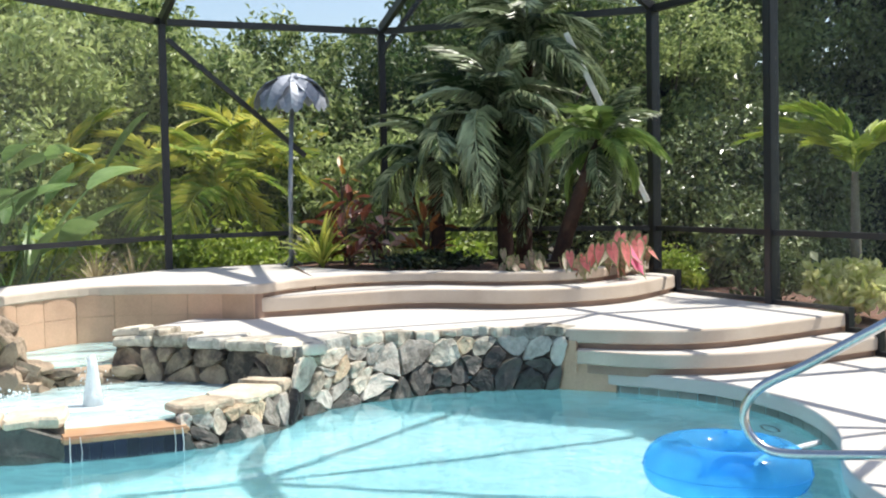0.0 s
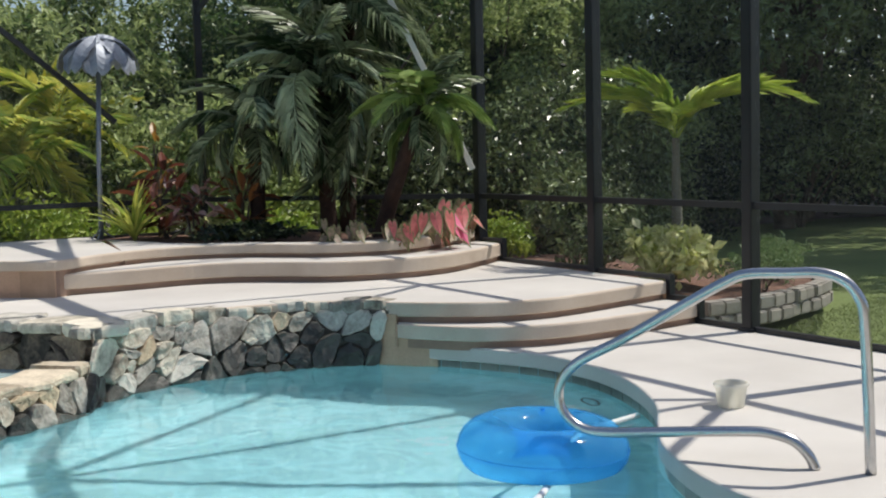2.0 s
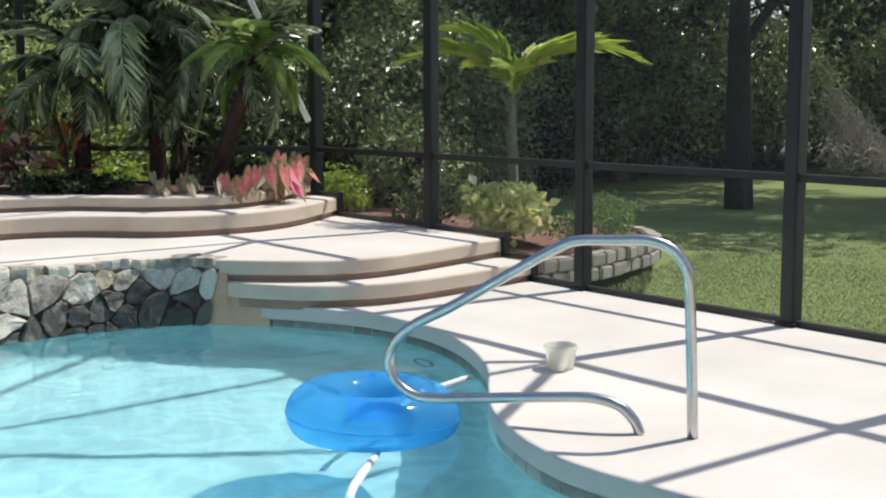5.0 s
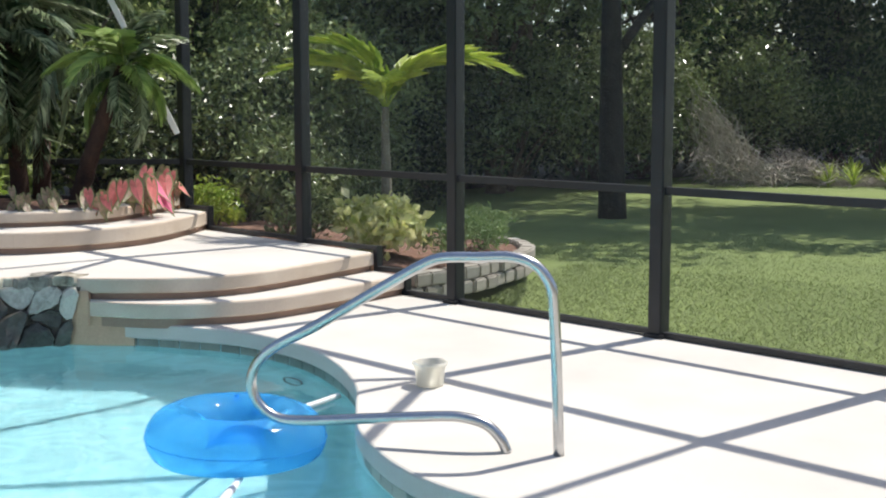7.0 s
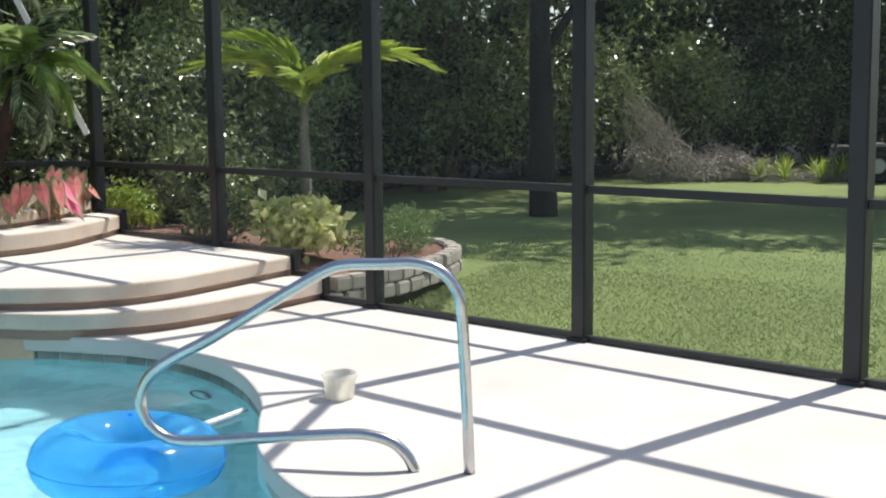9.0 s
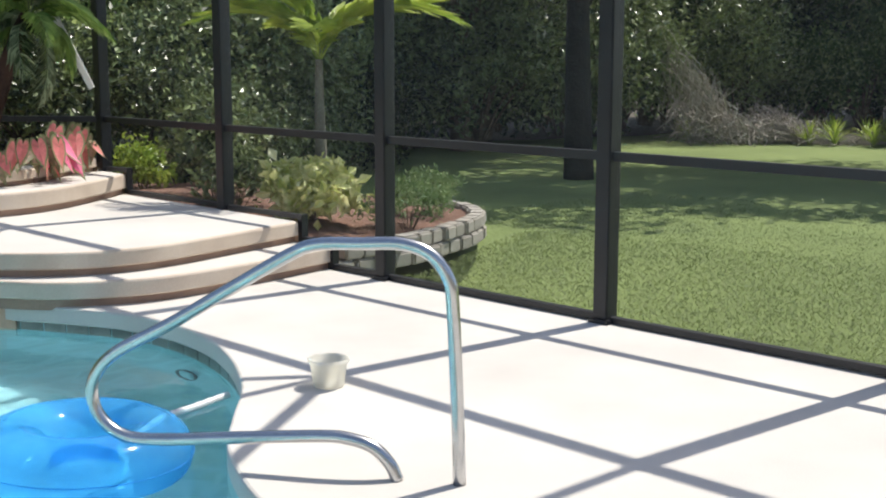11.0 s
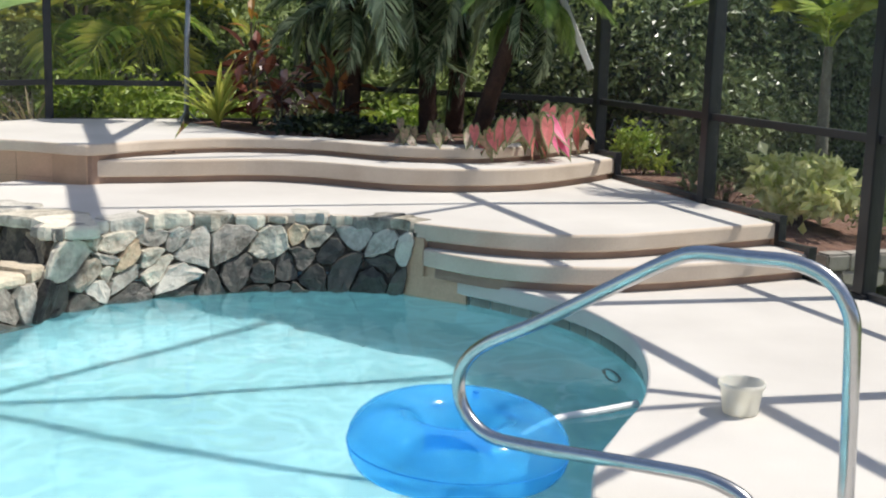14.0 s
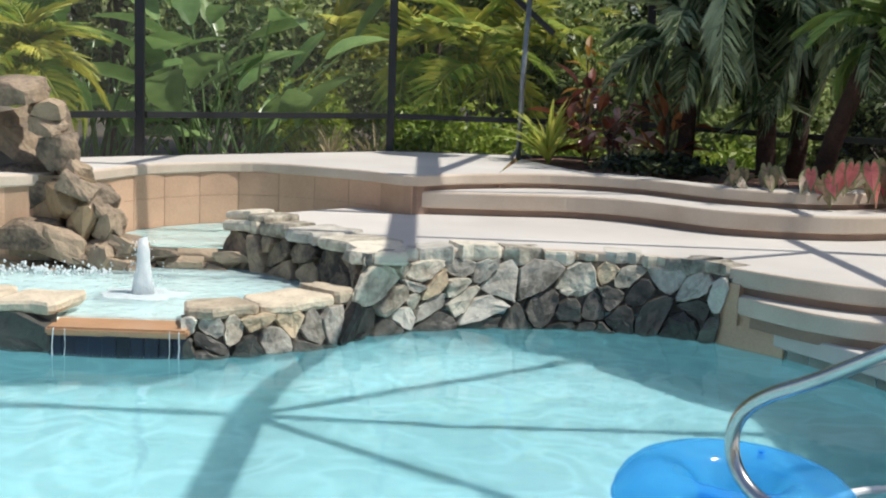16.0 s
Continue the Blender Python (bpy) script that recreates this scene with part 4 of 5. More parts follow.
def shrub_proto(name, radii, clumps, per, leaf, seed, material, label, category="shrub", ratio=0.5, droop=0.3):
    rnd = np.random.default_rng(seed)
    root = empty(name)
    pts, nor, cs = clump_points(radii, clumps, per, rnd, 0.35, -0.3)
    pts[:, 2] += radii[2] * 0.75
    pts[:, 2] = np.maximum(pts[:, 2], 0.04)
    stems = [tube(spline([(0, 0, -0.05), Vector(c) * 0.4 + Vector((0, 0, radii[2] * 0.5)), Vector(c) * 0.9 + Vector((0, 0, radii[2] * 0.8))], 3), [0.014 * radii[2], 0.013 * radii[2], 0.012 * radii[2], 0.01 * radii[2], 0.008 * radii[2], 0.006 * radii[2], 0.004 * radii[2]], 5) for c in cs[:14]]
    part("stems", merge(*stems), BARK, root)["kind"] = "stuff"
    part("foliage", leaves(pts, nor, leaf, rnd, ratio, droop=droop), material, root)
    return tagged(root, label, category)


def strap_plant(name, base, count, length, width, seed, material, label, tilt=(25, 80), category="plant"):
    """A rosette of arching strap leaves, each a blade of its own."""
    r = random.Random(seed)
    root = empty(name, pose(*base))
    me = []
    for v in range(2):
        vs, fs = [], []
        for k in range(6):
            t = k / 5
            w = width * (math.sin(math.pi * (0.12 + 0.88 * t)) ** 0.7 if t < 1 else 0.02)
            x, z = length * (t - 0.12 * t * t), length * (0.10 * t - (0.28 + 0.1 * v) * t * t)
            vs += [(x, -w / 2, z + w * 0.2), (x, 0, z), (x, w / 2, z + w * 0.2)]
        for k in range(5):
            for j in (0, 1):
                fs.append((k * 3 + j, k * 3 + j + 1, k * 3 + 4 + j, k * 3 + 3 + j))
        me.append(as_mesh("leaf", (vs, fs), material))
    for k in range(count):
        s = r.uniform(0.65, 1.1)
        share("leaf", me[k % 2], root, pose(0, 0, r.uniform(0, 0.05), 0, 0, k * 137.5) @ pose(0, 0, 0, r.uniform(-15, 15), -r.uniform(*tilt), 0) @ Matrix.Diagonal((s, s, s, 1)))
    return tagged(root, label, category)


def croton(name, base, height, radius, count, seed, material, label, leaf=0.16, width=0.055):
    """An upright stem set with single broad leaves."""
    r = random.Random(seed)
    root = empty(name, pose(*base))
    stems = [tube([(0, 0, -0.04), (r.uniform(-.3, .3) * radius, r.uniform(-.3, .3) * radius, height * 0.5), (r.uniform(-.7, .7) * radius, r.uniform(-.7, .7) * radius, height * 0.9)], [0.012, 0.009, 0.005], 6) for _ in range(4)]
    for st in stems:
        part("stem", st, BARK, root)
    vs, fs = [], []
    for k in range(5):
        t = k / 4
        w = width * math.sin(math.pi * (0.08 + 0.86 * t))
        vs += [(leaf * t, -w / 2, w * 0.25 - 0.25 * leaf * t * t), (leaf * t, 0, -0.25 * leaf * t * t), (leaf * t, w / 2, w * 0.25 - 0.25 * leaf * t * t)]
    for k in range(4):
        for j in (0, 1):
            fs.append((k * 3 + j, k * 3 + j + 1, k * 3 + 4 + j, k * 3 + 3 + j))
    me = as_mesh("leaf", (vs, fs), material)
    for k in range(count):
        h = r.uniform(0.1, 1.0)
        q = radius * (0.35 + 0.65 * math.sin(math.pi * h)) * r.uniform(0.2, 1)
        a = k * 137.5
        s = r.uniform(0.7, 1.3)
        share("leaf", me, root, pose(q * math.cos(radians(a)), q * math.sin(radians(a)), h * height, 0, 0, a + r.uniform(-30, 30)) @ pose(0, 0, 0, r.uniform(-30, 30), -r.uniform(-30, 70), 0) @ Matrix.Diagonal((s, s, s, 1)))
    return tagged(root, label, "plant")


def paddle_plant(name, base, count, height, seed, label, spread=35):
    """A clump of long stalks that carry large drooping paddle leaves."""
    r = random.Random(seed)
    root = empty(name, pose(*base))
    blades = []
    for v in range(3):
        vs, fs, n = [], [], 8
        L, W = 0.95, 0.30 + 0.04 * v
        for k in range(n + 1):
            t = k / n
            w = W * (math.sin(math.pi * (0.04 + 0.94 * t)) ** 0.75)
            x, z = L * (t - 0.10 * t * t), -L * (0.10 + 0.16 * v) * t * t
            jag = 0.02 * r.uniform(-1, 1)
            vs += [(x, -w / 2 + jag, z + w * 0.16), (x, -w / 4, z + w * 0.10), (x, 0, z), (x, w / 4, z + w * 0.10), (x, w / 2 + jag, z + w * 0.16)]
        for k in range(n):
            for j in range(4):
                fs.append((k * 5 + j, k * 5 + j + 1, k * 5 + 6 + j, k * 5 + 5 + j))
        blades.append(as_mesh("leaf", (vs, fs), PADDLE, True))
    for k in range(count):
        a, lean = radians(k * 137.5 + r.uniform(-20, 20)), radians(r.uniform(4, spread))
        h = height * r.uniform(0.35, 1.0)
        d = Vector((math.cos(a) * math.sin(lean), math.sin(a) * math.sin(lean), math.cos(lean)))
        b = Vector((r.uniform(-.35, .35), r.uniform(-.25, .25), -0.05))
        tip = b + d * h + Vector((math.cos(a), math.sin(a), -0.3)) * 0.08 * h
        part("stalk", tube(spline([b, b + d * h * 0.6, tip], 3), [0.020, 0.018, 0.016, 0.014, 0.012, 0.010, 0.008], 5), PADDLE, root)
        s = r.uniform(0.65, 1.1)
        share("leaf", blades[k % 3], root, Matrix.Translation(tip) @ pose(0, 0, 0, 0, 0, math.degrees(a) + r.uniform(-40, 40)) @ pose(0, 0, 0, r.uniform(-40, 40), -r.uniform(0, 65), 0) @ Matrix.Diagonal((s, s, s, 1)))
    return tagged(root, label, "plant")


def heart_mesh(size, inner):
    """A heart leaf hanging down -z in the xz plane: rose centre and green margin, cupped."""
    vs, fs, slots = [], [], []
    N = 18
    outline = []
    for k in range(N):
        a = 2 * math.pi * k / N
        x = 0.40 * math.sin(a) ** 3 * 0.92
        z = (0.8125 * math.cos(a) - 0.3125 * math.cos(2 * a) - 0.125 * math.cos(3 * a) - 0.0625 * math.cos(4 * a)) * 0.62 - 0.12
        outline.append((x, z))
    for s in (1.0, 0.82, 0.45):
        for x, z in outline:
            y = -0.22 * (x * s) ** 2 + 0.12 * abs(x) * s - 0.10 * (z * s) ** 2
            vs.append((x * s * size * 0.82, y * size * 1.6, (z * s - 0.06 * (1 - s)) * size * 1.28))
    vs.append((0, 0, -0.06 * size))
    for r in (0, 1):
        for k in range(N):
            fs.append((r * N + k, r * N + (k + 1) % N, (r + 1) * N + (k + 1) % N, (r + 1) * N + k))
            slots.append(1 if r == 0 else 0)
    for k in range(N):
        fs.append((2 * N + k, 2 * N + (k + 1) % N, 3 * N))
        slots.append(0)
    me = as_mesh("leaf", (vs, fs), inner, True)
    me.materials.append(EDGEG)
    me.polygons.foreach_set("material_index", slots)
    return me


SPECKLED = mat("speckled_caladium", (0.50, 0.32, 0.25), (0.12, 0.15, 0.06), 0.45, 26, 70, 0, through=0.3)
CALA = [heart_mesh(0.22, PINK), heart_mesh(0.23, HOTPINK), heart_mesh(0.20, SPECKLED)]


def caladium(x, y, z, count, seed, kinds, high=0.42, size=1.0, label="caladium with hanging rose-pink heart leaves"):
    r = random.Random(seed)
    root = empty("caladium", pose(x, y, z))
    for k in range(count):
        a = r.uniform(-0.9, 0.9)
        out = Vector((math.sin(a) * 0.20, -0.12 - 0.24 * r.random(), high * r.uniform(0.25, 0.85)))
        part("stalk", tube(spline([(0, 0, -0.04), (out.x * 0.4, out.y * 0.3, out.z * 0.8), out], 3), [0.006] * 7, 5), EDGEG, root)
        s = size * r.uniform(0.75, 1.15)
        share("leaf", CALA[kinds[k % len(kinds)]], root, Matrix.Translation(out) @ pose(0, 0, 0, r.uniform(-45, 12), r.uniform(-25, 25), math.degrees(a) * 0.8 + r.uniform(-45, 45)) @ Matrix.Diagonal((s, s, s, 1)))
    return tagged(root, label, "plant", "caladiums in the planter")


# woods
# bark taken near black, with the oak trunk's shade put into its colour
SHADEBARK = mat("shaded_bark", (0.035, 0.03, 0.024), (0.016, 0.013, 0.011), 0.95, 6, 35, 1.0, dist=0.03)
rw = random.Random(21)
WOOD = [tree_proto("tree", 6.5, (2.6, 2.6, 3.0), 0.13, 75, 210, 0.17, 1, LEAF, "leafy green broadleaf tree at the garden edge"),
        tree_proto("tree", 9.5, (3.2, 3.2, 3.7), 0.20, 75, 220, 0.22, 2, LEAFDARK, "tall woods tree with shade put into its dark leaves"),
        tree_proto("tree", 4.6, (2.0, 2.0, 2.2), 0.10, 68, 205, 0.14, 3, LEAF, "bushy green tree behind the screen")]
BUSH = [shrub_proto("bush", (1.5, 1.2, 1.3), 80, 100, 0.12, 31, LEAF, "dense green garden shrub"),
        shrub_proto("bush", (1.6, 1.5, 1.5), 80, 95, 0.14, 32, LEAFDARK, "woodland shrub with shade put into its dark leaves")]


def put(proto, x, y, s=1.0, z=-0.1, group="woods"):
    ob = copy_thing(proto, pose(x, y, z, 0, 0, rw.uniform(0, 360)))
    ob.scale = (s, s, s * rw.uniform(0.9, 1.1))
    ob["group"] = group
    return ob


for k, x, y, s in ((0, -7, 16.5, 1), (2, -4.2, 15.6, 1.1), (0, -1.8, 17.2, 1.0), (2, 0.2, 16.6, 1.05), (2, 2.4, 17.2, 1.0), (2, 4.6, 18.2, 0.88), (2, 6.6, 18.6, 0.95), (0, 8.2, 17.2, 0.85), (0, 10.9, 17.4, 0.80),
                   (0, 13.9, 19.2, 0.9), (1, -5, 20, 1), (0, -0.5, 21.5, 0.9), (2, 3.4, 21.0, 0.95), (0, 10, 21, 1.0), (1, 15.5, 20, 1.1),
                   (1, 17.5, 16.6, 1.0), (1, 20.5, 19, 1.1), (0, 23.8, 17.4, 1.2), (1, 26, 19, 1.1), (0, 28.0, 14.0, 1.4), (0, 29, 16, 1.5), (0, 29.6, 9.4, 1.4), (0, 33, 13, 1.6),
                   (0, 29.6, 5.8, 1.6), (1, 34, 9, 1.2), (1, 37, 16, 1.3), (2, 9.4, 18.6, 1.1), (2, 12.8, 15.4, 0.55), (1, 15.8, 15.4, 0.8)):
    put(WOOD[k], x, y, s)
for i, ob in enumerate(WOOD):
    ob.location = (-10 - 4 * i, 18, -0.1)
    ob["group"] = "woods"
for k, x, y, s in ((0, -5.5, 14.2, 1.0), (0, -3.4, 14.6, 1.1), (0, 0.0, 15.0, 0.9), (0, 1.6, 15.6, 0.8), (0, 4.4, 15.5, 1.0), (0, 6.2, 15.6, 1.1), (0, 8.0, 15.2, 1.0), (1, 9.8, 14.4, 0.9),
                   (1, 11.8, 15.6, 1.0), (1, 13.8, 16.6, 1.1), (1, 16.2, 15.4, 1.1), (1, 18.6, 15.2, 1.0), (1, 20.8, 16.0, 1.1), (1, 23.0, 14.6, 1.0), (0, 24.6, 12.6, 1.0), (1, 25.4, 10.6, 1.0),
                   (1, 26.5, 8.4, 1.1), (0, 27.4, 6.0, 1.2), (1, 28.6, 3.5, 1.2), (1, 29, 12, 1.3), (1, 15.0, 17.8, 1.2), (1, 21.5, 18.5, 1.3), (1, 26.5, 16.0, 1.3), (1, 31, 9.5, 1.3), (1, 7.4, 13.6, 0.8), (1, 8.9, 13.8, 0.78), (1, 10.4, 13.9, 0.85), (0, 5.8, 14.0, 0.8), (1, 17.2, 18.8, 1.4), (0, 19.5, 18.0, 1.4), (1, 24.2, 17.2, 1.4), (0, 28.5, 13.6, 1.5), (1, 30, 11, 1.5), (0, 31.5, 7.5, 1.6), (1, 33, 4.5, 1.6), (1, 12.6, 19, 1.4), (1, 10.4, 18.6, 1.3), (0, 2.8, 19.2, 1.3), (0, -1.2, 19.2, 1.4), (0, 7.5, 20.0, 1.3)):
    put(BUSH[k], x, y, s, group="shrubs along the wood")
for i, ob in enumerate(BUSH):
    ob.location = (-9 - 3 * i, 14.5, -0.1)
    ob["group"] = "shrubs along the wood"
OAK = tree_proto("oak_tree", 9.5, (3.9, 5.2, 2.6), 0.17, 190, 120, 0.24, 8, LEAFDARK, "large shade oak on the lawn", limbs=9, shift=3.2, bark=SHADEBARK)
OAK.location = (13.5, 10.95, -0.1)
o2_ = put(OAK, 17.0, 5.0, 0.95, group="shade oaks")
o2_.rotation_euler = (0, 0, 0.1)
OAK["group"] = "shade oaks"

# dark ground sheet that paints the shade below the trees
SHADEFLOOR = mat("shaded_floor", (0.10, 0.08, 0.05), (0.04, 0.035, 0.022), 0.95, 0.8, 12, 0.8, dist=0.06)
soil_bed("woodland_floor", [(-30, 16.5, -0.04), (13, 15.5, -0.04), (17, 16.2, -0.04), (21.5, 15.2, -0.04), (23.6, 12.4, -0.04), (25, 9, -0.04), (27, 2, -0.04), (40, -30, -0.04), (90, -30, -0.04), (90, 90, -0.04), (-30, 90, -0.04)], "woodland floor with tree shade put into its dark colour", SHADEFLOOR)
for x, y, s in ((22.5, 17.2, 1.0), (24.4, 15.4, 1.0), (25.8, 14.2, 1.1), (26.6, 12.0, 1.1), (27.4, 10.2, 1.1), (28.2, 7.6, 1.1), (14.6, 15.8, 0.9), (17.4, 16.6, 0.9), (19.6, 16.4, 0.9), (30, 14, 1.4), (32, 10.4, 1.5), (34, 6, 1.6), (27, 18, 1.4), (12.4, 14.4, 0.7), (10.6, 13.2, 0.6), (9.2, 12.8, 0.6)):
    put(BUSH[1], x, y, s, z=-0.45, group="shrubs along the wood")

# feather palms
AF = [as_mesh("frond", frond_mesh(1.25, 26, 0.42, 0.035, 0.9, s), YPALM) for s in (1, 2)]
for i, (x, y, h, n, sd) in enumerate(((2.75, 14.5, 1.55, 9, 1), (3.25, 14.9, 1.75, 9, 2), (2.2, 14.9, 1.6, 8, 3), (3.7, 15.3, 1.5, 8, 4), (1.2, 15.4, 1.5, 8, 6))):
    palm("areca_palm", (x, y, -0.1), [(0, 0, 0), (0.06, 0.02, h * 0.5), (0.1, 0.0, h)], 0.035, n, AF, sd, "yellow-green areca palm behind the screen", GREYTRUNK)["group"] = "areca palms"
BF = [as_mesh("frond", frond_mesh(1.35, 46, 0.50, 0.036, 0.6, s, 68, 0.40, 0.55, 7, 0.33), BPALM) for s in (5, 6)]
bp_ = empty("bottle_palm", pose(7.5, 8.85, 0.1))
part("trunk", tube(spline([(0, 0, -0.05), (0.01, 0, 0.5), (0, 0, 0.95), (0, 0, 1.35)], 6), [0.060 - 0.0016 * k for k in range(19)], 12), GREYTRUNK, bp_, smooth=True)
for az, el, s in ((137, 48, 0.80), (150, 70, 0.72), (-43, 46, 0.90), (-28, 60, 0.66), (95, 56, 0.5), (225, 52, 0.5)):
    share("frond", BF[az % 2], bp_, pose(0, 0, 1.32, 0, 0, az) @ pose(0, 0, 0, 0, -el, 0) @ Matrix.Diagonal((s, s, s, 1)))
tagged(bp_, "young palm with bright yellow-green arching fronds", "palm tree")
DF = [as_mesh("frond", frond_mesh(1.1 + 0.12 * (s - 9), 52, 0.22, 0.0062, 0.8 + 0.35 * (s - 8), s, 58, 0.75, 0.30, 16), DPALM) for s in (8, 9, 10)]
GPALM = mat("green_palm_leaf", (0.36, 0.48, 0.14), (0.12, 0.22, 0.05), 0.4, 2, 9, 0, island=0.4, through=0.35)
DG = [as_mesh("frond", frond_mesh(1.0, 46, 0.25, 0.011, 0.9, s, 58, 0.5, 0.2), GPALM) for s in (18, 19)]
palm("date_palm", (5.1, 11.35, 0.55), [(0.08, 0, 0), (0.05, 0, 0.7), (0, 0, 1.5)], 0.075, 38, DF, 11, "dark green pygmy date palm in the planter", REDTRUNK, (-85, 80))["group"] = "pygmy date palms"
palm("date_palm", (5.45, 10.75, 0.55), [(-0.05, -0.05, 0), (0.02, -0.25, 0.5), (0.14, -0.42, 1.0), (0.28, -0.40, 1.25)], 0.07, 24, DG + DF[:1], 12, "leaning pygmy date palm with a rusty trunk", REDTRUNK, (-50, 75), (0.6, 0.85))["group"] = "pygmy date palms"
palm("date_palm", (5.5, 11.6, 0.55), [(0, 0, 0), (0.05, 0, 1.1), (0.08, 0, 2.3)], 0.075, 26, DF, 13, "tall pygmy date palm in the planter", REDTRUNK, (-50, 80))["group"] = "pygmy date palms"
palm("date_palm", (4.55, 11.7, 0.55), [(0, 0, 0), (0.02, 0, 0.6), (-0.05, 0, 1.15)], 0.07, 20, DF, 14, "low pygmy date palm in the planter", REDTRUNK, (-50, 75), (0.7, 1.0))["group"] = "pygmy date palms"
LF = [as_mesh("frond", frond_mesh(0.8, 34, 0.22, 0.022, 1.2, s, 60, 0.4, 0.3), YPALM) for s in (15, 16)]
palm("garden_palm", (-0.95, 11.2, 0.1), [(0, 0, 0), (0, 0, 0.6), (0.02, 0, 1.15)], 0.05, 30, LF, 17, "feathery yellow-green palm behind the rocks", GREYTRUNK, (-45, 80))

# broad-leaved plants behind the ledge
paddle_plant("paddle_plant", (0.35, 13.3, -0.1), 34, 2.3, 41, "large clump of glossy paddle-shaped leaves", 38)
paddle_plant("paddle_plant", (-0.9, 12.9, -0.1), 24, 2.0, 42, "clump of tall green paddle leaves", 35)
paddle_plant("paddle_plant", (-1.9, 12.2, -0.1), 20, 1.7, 43, "clump of broad green leaves by the rocks", 45)
strap_plant("grass_clump", (1.35, 13.6, 0.3), 60, 0.65, 0.022, 44, STRAW, "pale ornamental grass clump behind the ledge", (20, 85))
strap_plant("grass_clump", (1.8, 13.9, 0.2), 50, 0.7, 0.025, 45, STRAW, "pale ornamental grass tuft", (20, 85))
low_green = shrub_proto("low_shrub", (0.55, 0.45, 0.5), 40, 45, 0.10, 51, BPALM, "low bright green shrub")
low_green.location = (2.35, 14.1, 0.2)
for x, y, z, s in ((2.95, 13.8, 0.1, 1.0), (1.0, 14.2, 0.2, 1.1), (3.9, 13.6, 0.1, 0.8), (-2.6, 12.6, 0, 1.0), (7.4, 11.55, 0.12, 0.62), (5.2, 12.75, -0.05, 1.0)):
    copy_thing(low_green, pose(x, y, z, 0, 0, x * 77)).scale = (s, s, s)

# planter plants
strap_plant("spiky_plant", (3.42, 12.05, 0.58), 44, 0.66, 0.05, 61, YPALM, "yellow-green spiky plant in the planter", (35, 88))
croton("croton", (3.78, 12.2, 0.58), 0.72, 0.32, 56, 62, REDLEAF, "dark red croton with broad leaves", 0.22, 0.085)
croton("croton", (3.98, 11.95, 0.58), 0.58, 0.30, 20, 63, PINKPALE, "croton with pale pink leaves", 0.19, 0.085)
croton("croton", (3.80, 12.45, 0.58), 1.05, 0.12, 26, 64, mat("amber_leaf", (0.50, 0.26, 0.05), (0.25, 0.13, 0.03), 0.4, 4, 12, 0, island=0.4, through=0.3), "upright amber croton spike")
croton("croton", (4.40, 11.7, 0.58), 0.68, 0.24, 44, 65, mat("rust_leaf", (0.42, 0.17, 0.06), (0.14, 0.05, 0.03), 0.35, 4, 12, 0, island=0.5, through=0.25), "dull red croton beside the palms", 0.19, 0.07)
croton("croton", (4.12, 12.1, 0.56), 0.22, 0.30, 40, 66, CREAM, "low plant with yellow leaves")
for x, y, n, sd, kinds, hi, s, lb in ((5.18, 10.22, 4, 1, (0, 0, 2), 0.34, 0.85, "caladium with red-pink heart leaves"), (5.38, 10.18, 5, 2, (0, 2, 0), 0.38, 1.0, "caladium with coral pink heart leaves"),
                                   (5.62, 10.30, 5, 3, (2, 0, 1), 0.42, 1.0, "caladium with speckled and rose heart leaves"), (5.78, 10.42, 4, 4, (1, 1, 2), 0.40, 1.15, "caladium with hot pink heart leaves"),
                                   (5.95, 10.50, 5, 5, (0, 0, 2), 0.50, 1.0, "tall caladium with red-pink leaves"), (6.15, 10.72, 4, 6, (0, 2), 0.40, 0.95, "caladium with pink leaves by the post"),
                                   (4.95, 10.35, 5, 7, (2, 2, 2), 0.36, 0.75, "small speckled green and pink caladium in the planter"), (4.72, 10.5, 5, 8, (2, 2), 0.34, 0.7, "small speckled green and pink caladium in the planter")):
    caladium(x, y - 0.10, 0.57, n + 2, sd, kinds, hi * 0.68, s * 1.0, lb)
ivy = shrub_proto("ground_cover", (0.7, 0.35, 0.18), 40, 30, 0.09, 71, LEAFDARK, "low green ground cover in the planter", "plant")
ivy.location = (4.3, 11.1, 0.56)
ivy.scale = (0.8, 0.7, 0.6)

# garden bed beyond the side screen
EDGE = spline([(x, y, 0) for x, y in ((6.62, 7.66), (7.0, 7.68), (7.4, 7.70), (7.95, 7.86), (8.45, 8.06), (8.9, 8.36), (9.15, 8.75), (9.3, 9.3), (9.35, 10.0))], 6)
soil_bed("garden_bed", [(6.56, 7.55, -0.02)] + [(p.x, p.y + 0.1, 0.07) for p in EDGE[4:-1:4]] + [(9.4, 10.2, 0.06), (9.2, 12.4, 0.08), (6.9, 12.9, 0.12), (6.2, 12.0, 0.25), (6.56, 10.4, 0.26), (6.56, 8.6, 0.20)], "reddish bark mulch in the garden bed")
edging = empty("block_edging")
tagged(edging, "curved dry-stacked concrete block edging", "edging", kind="structure")
bm_ = rounded_box(0.186, 0.14, 0.113, 0.015)
bme = bpy.data.meshes.new("block")
bm_.to_mesh(bme)
bm_.free()
bme.materials.append(BLOCK)
rb = random.Random(5)
count = int(sum((b - a).length for a, b in zip(EDGE, EDGE[1:])) / 0.195)
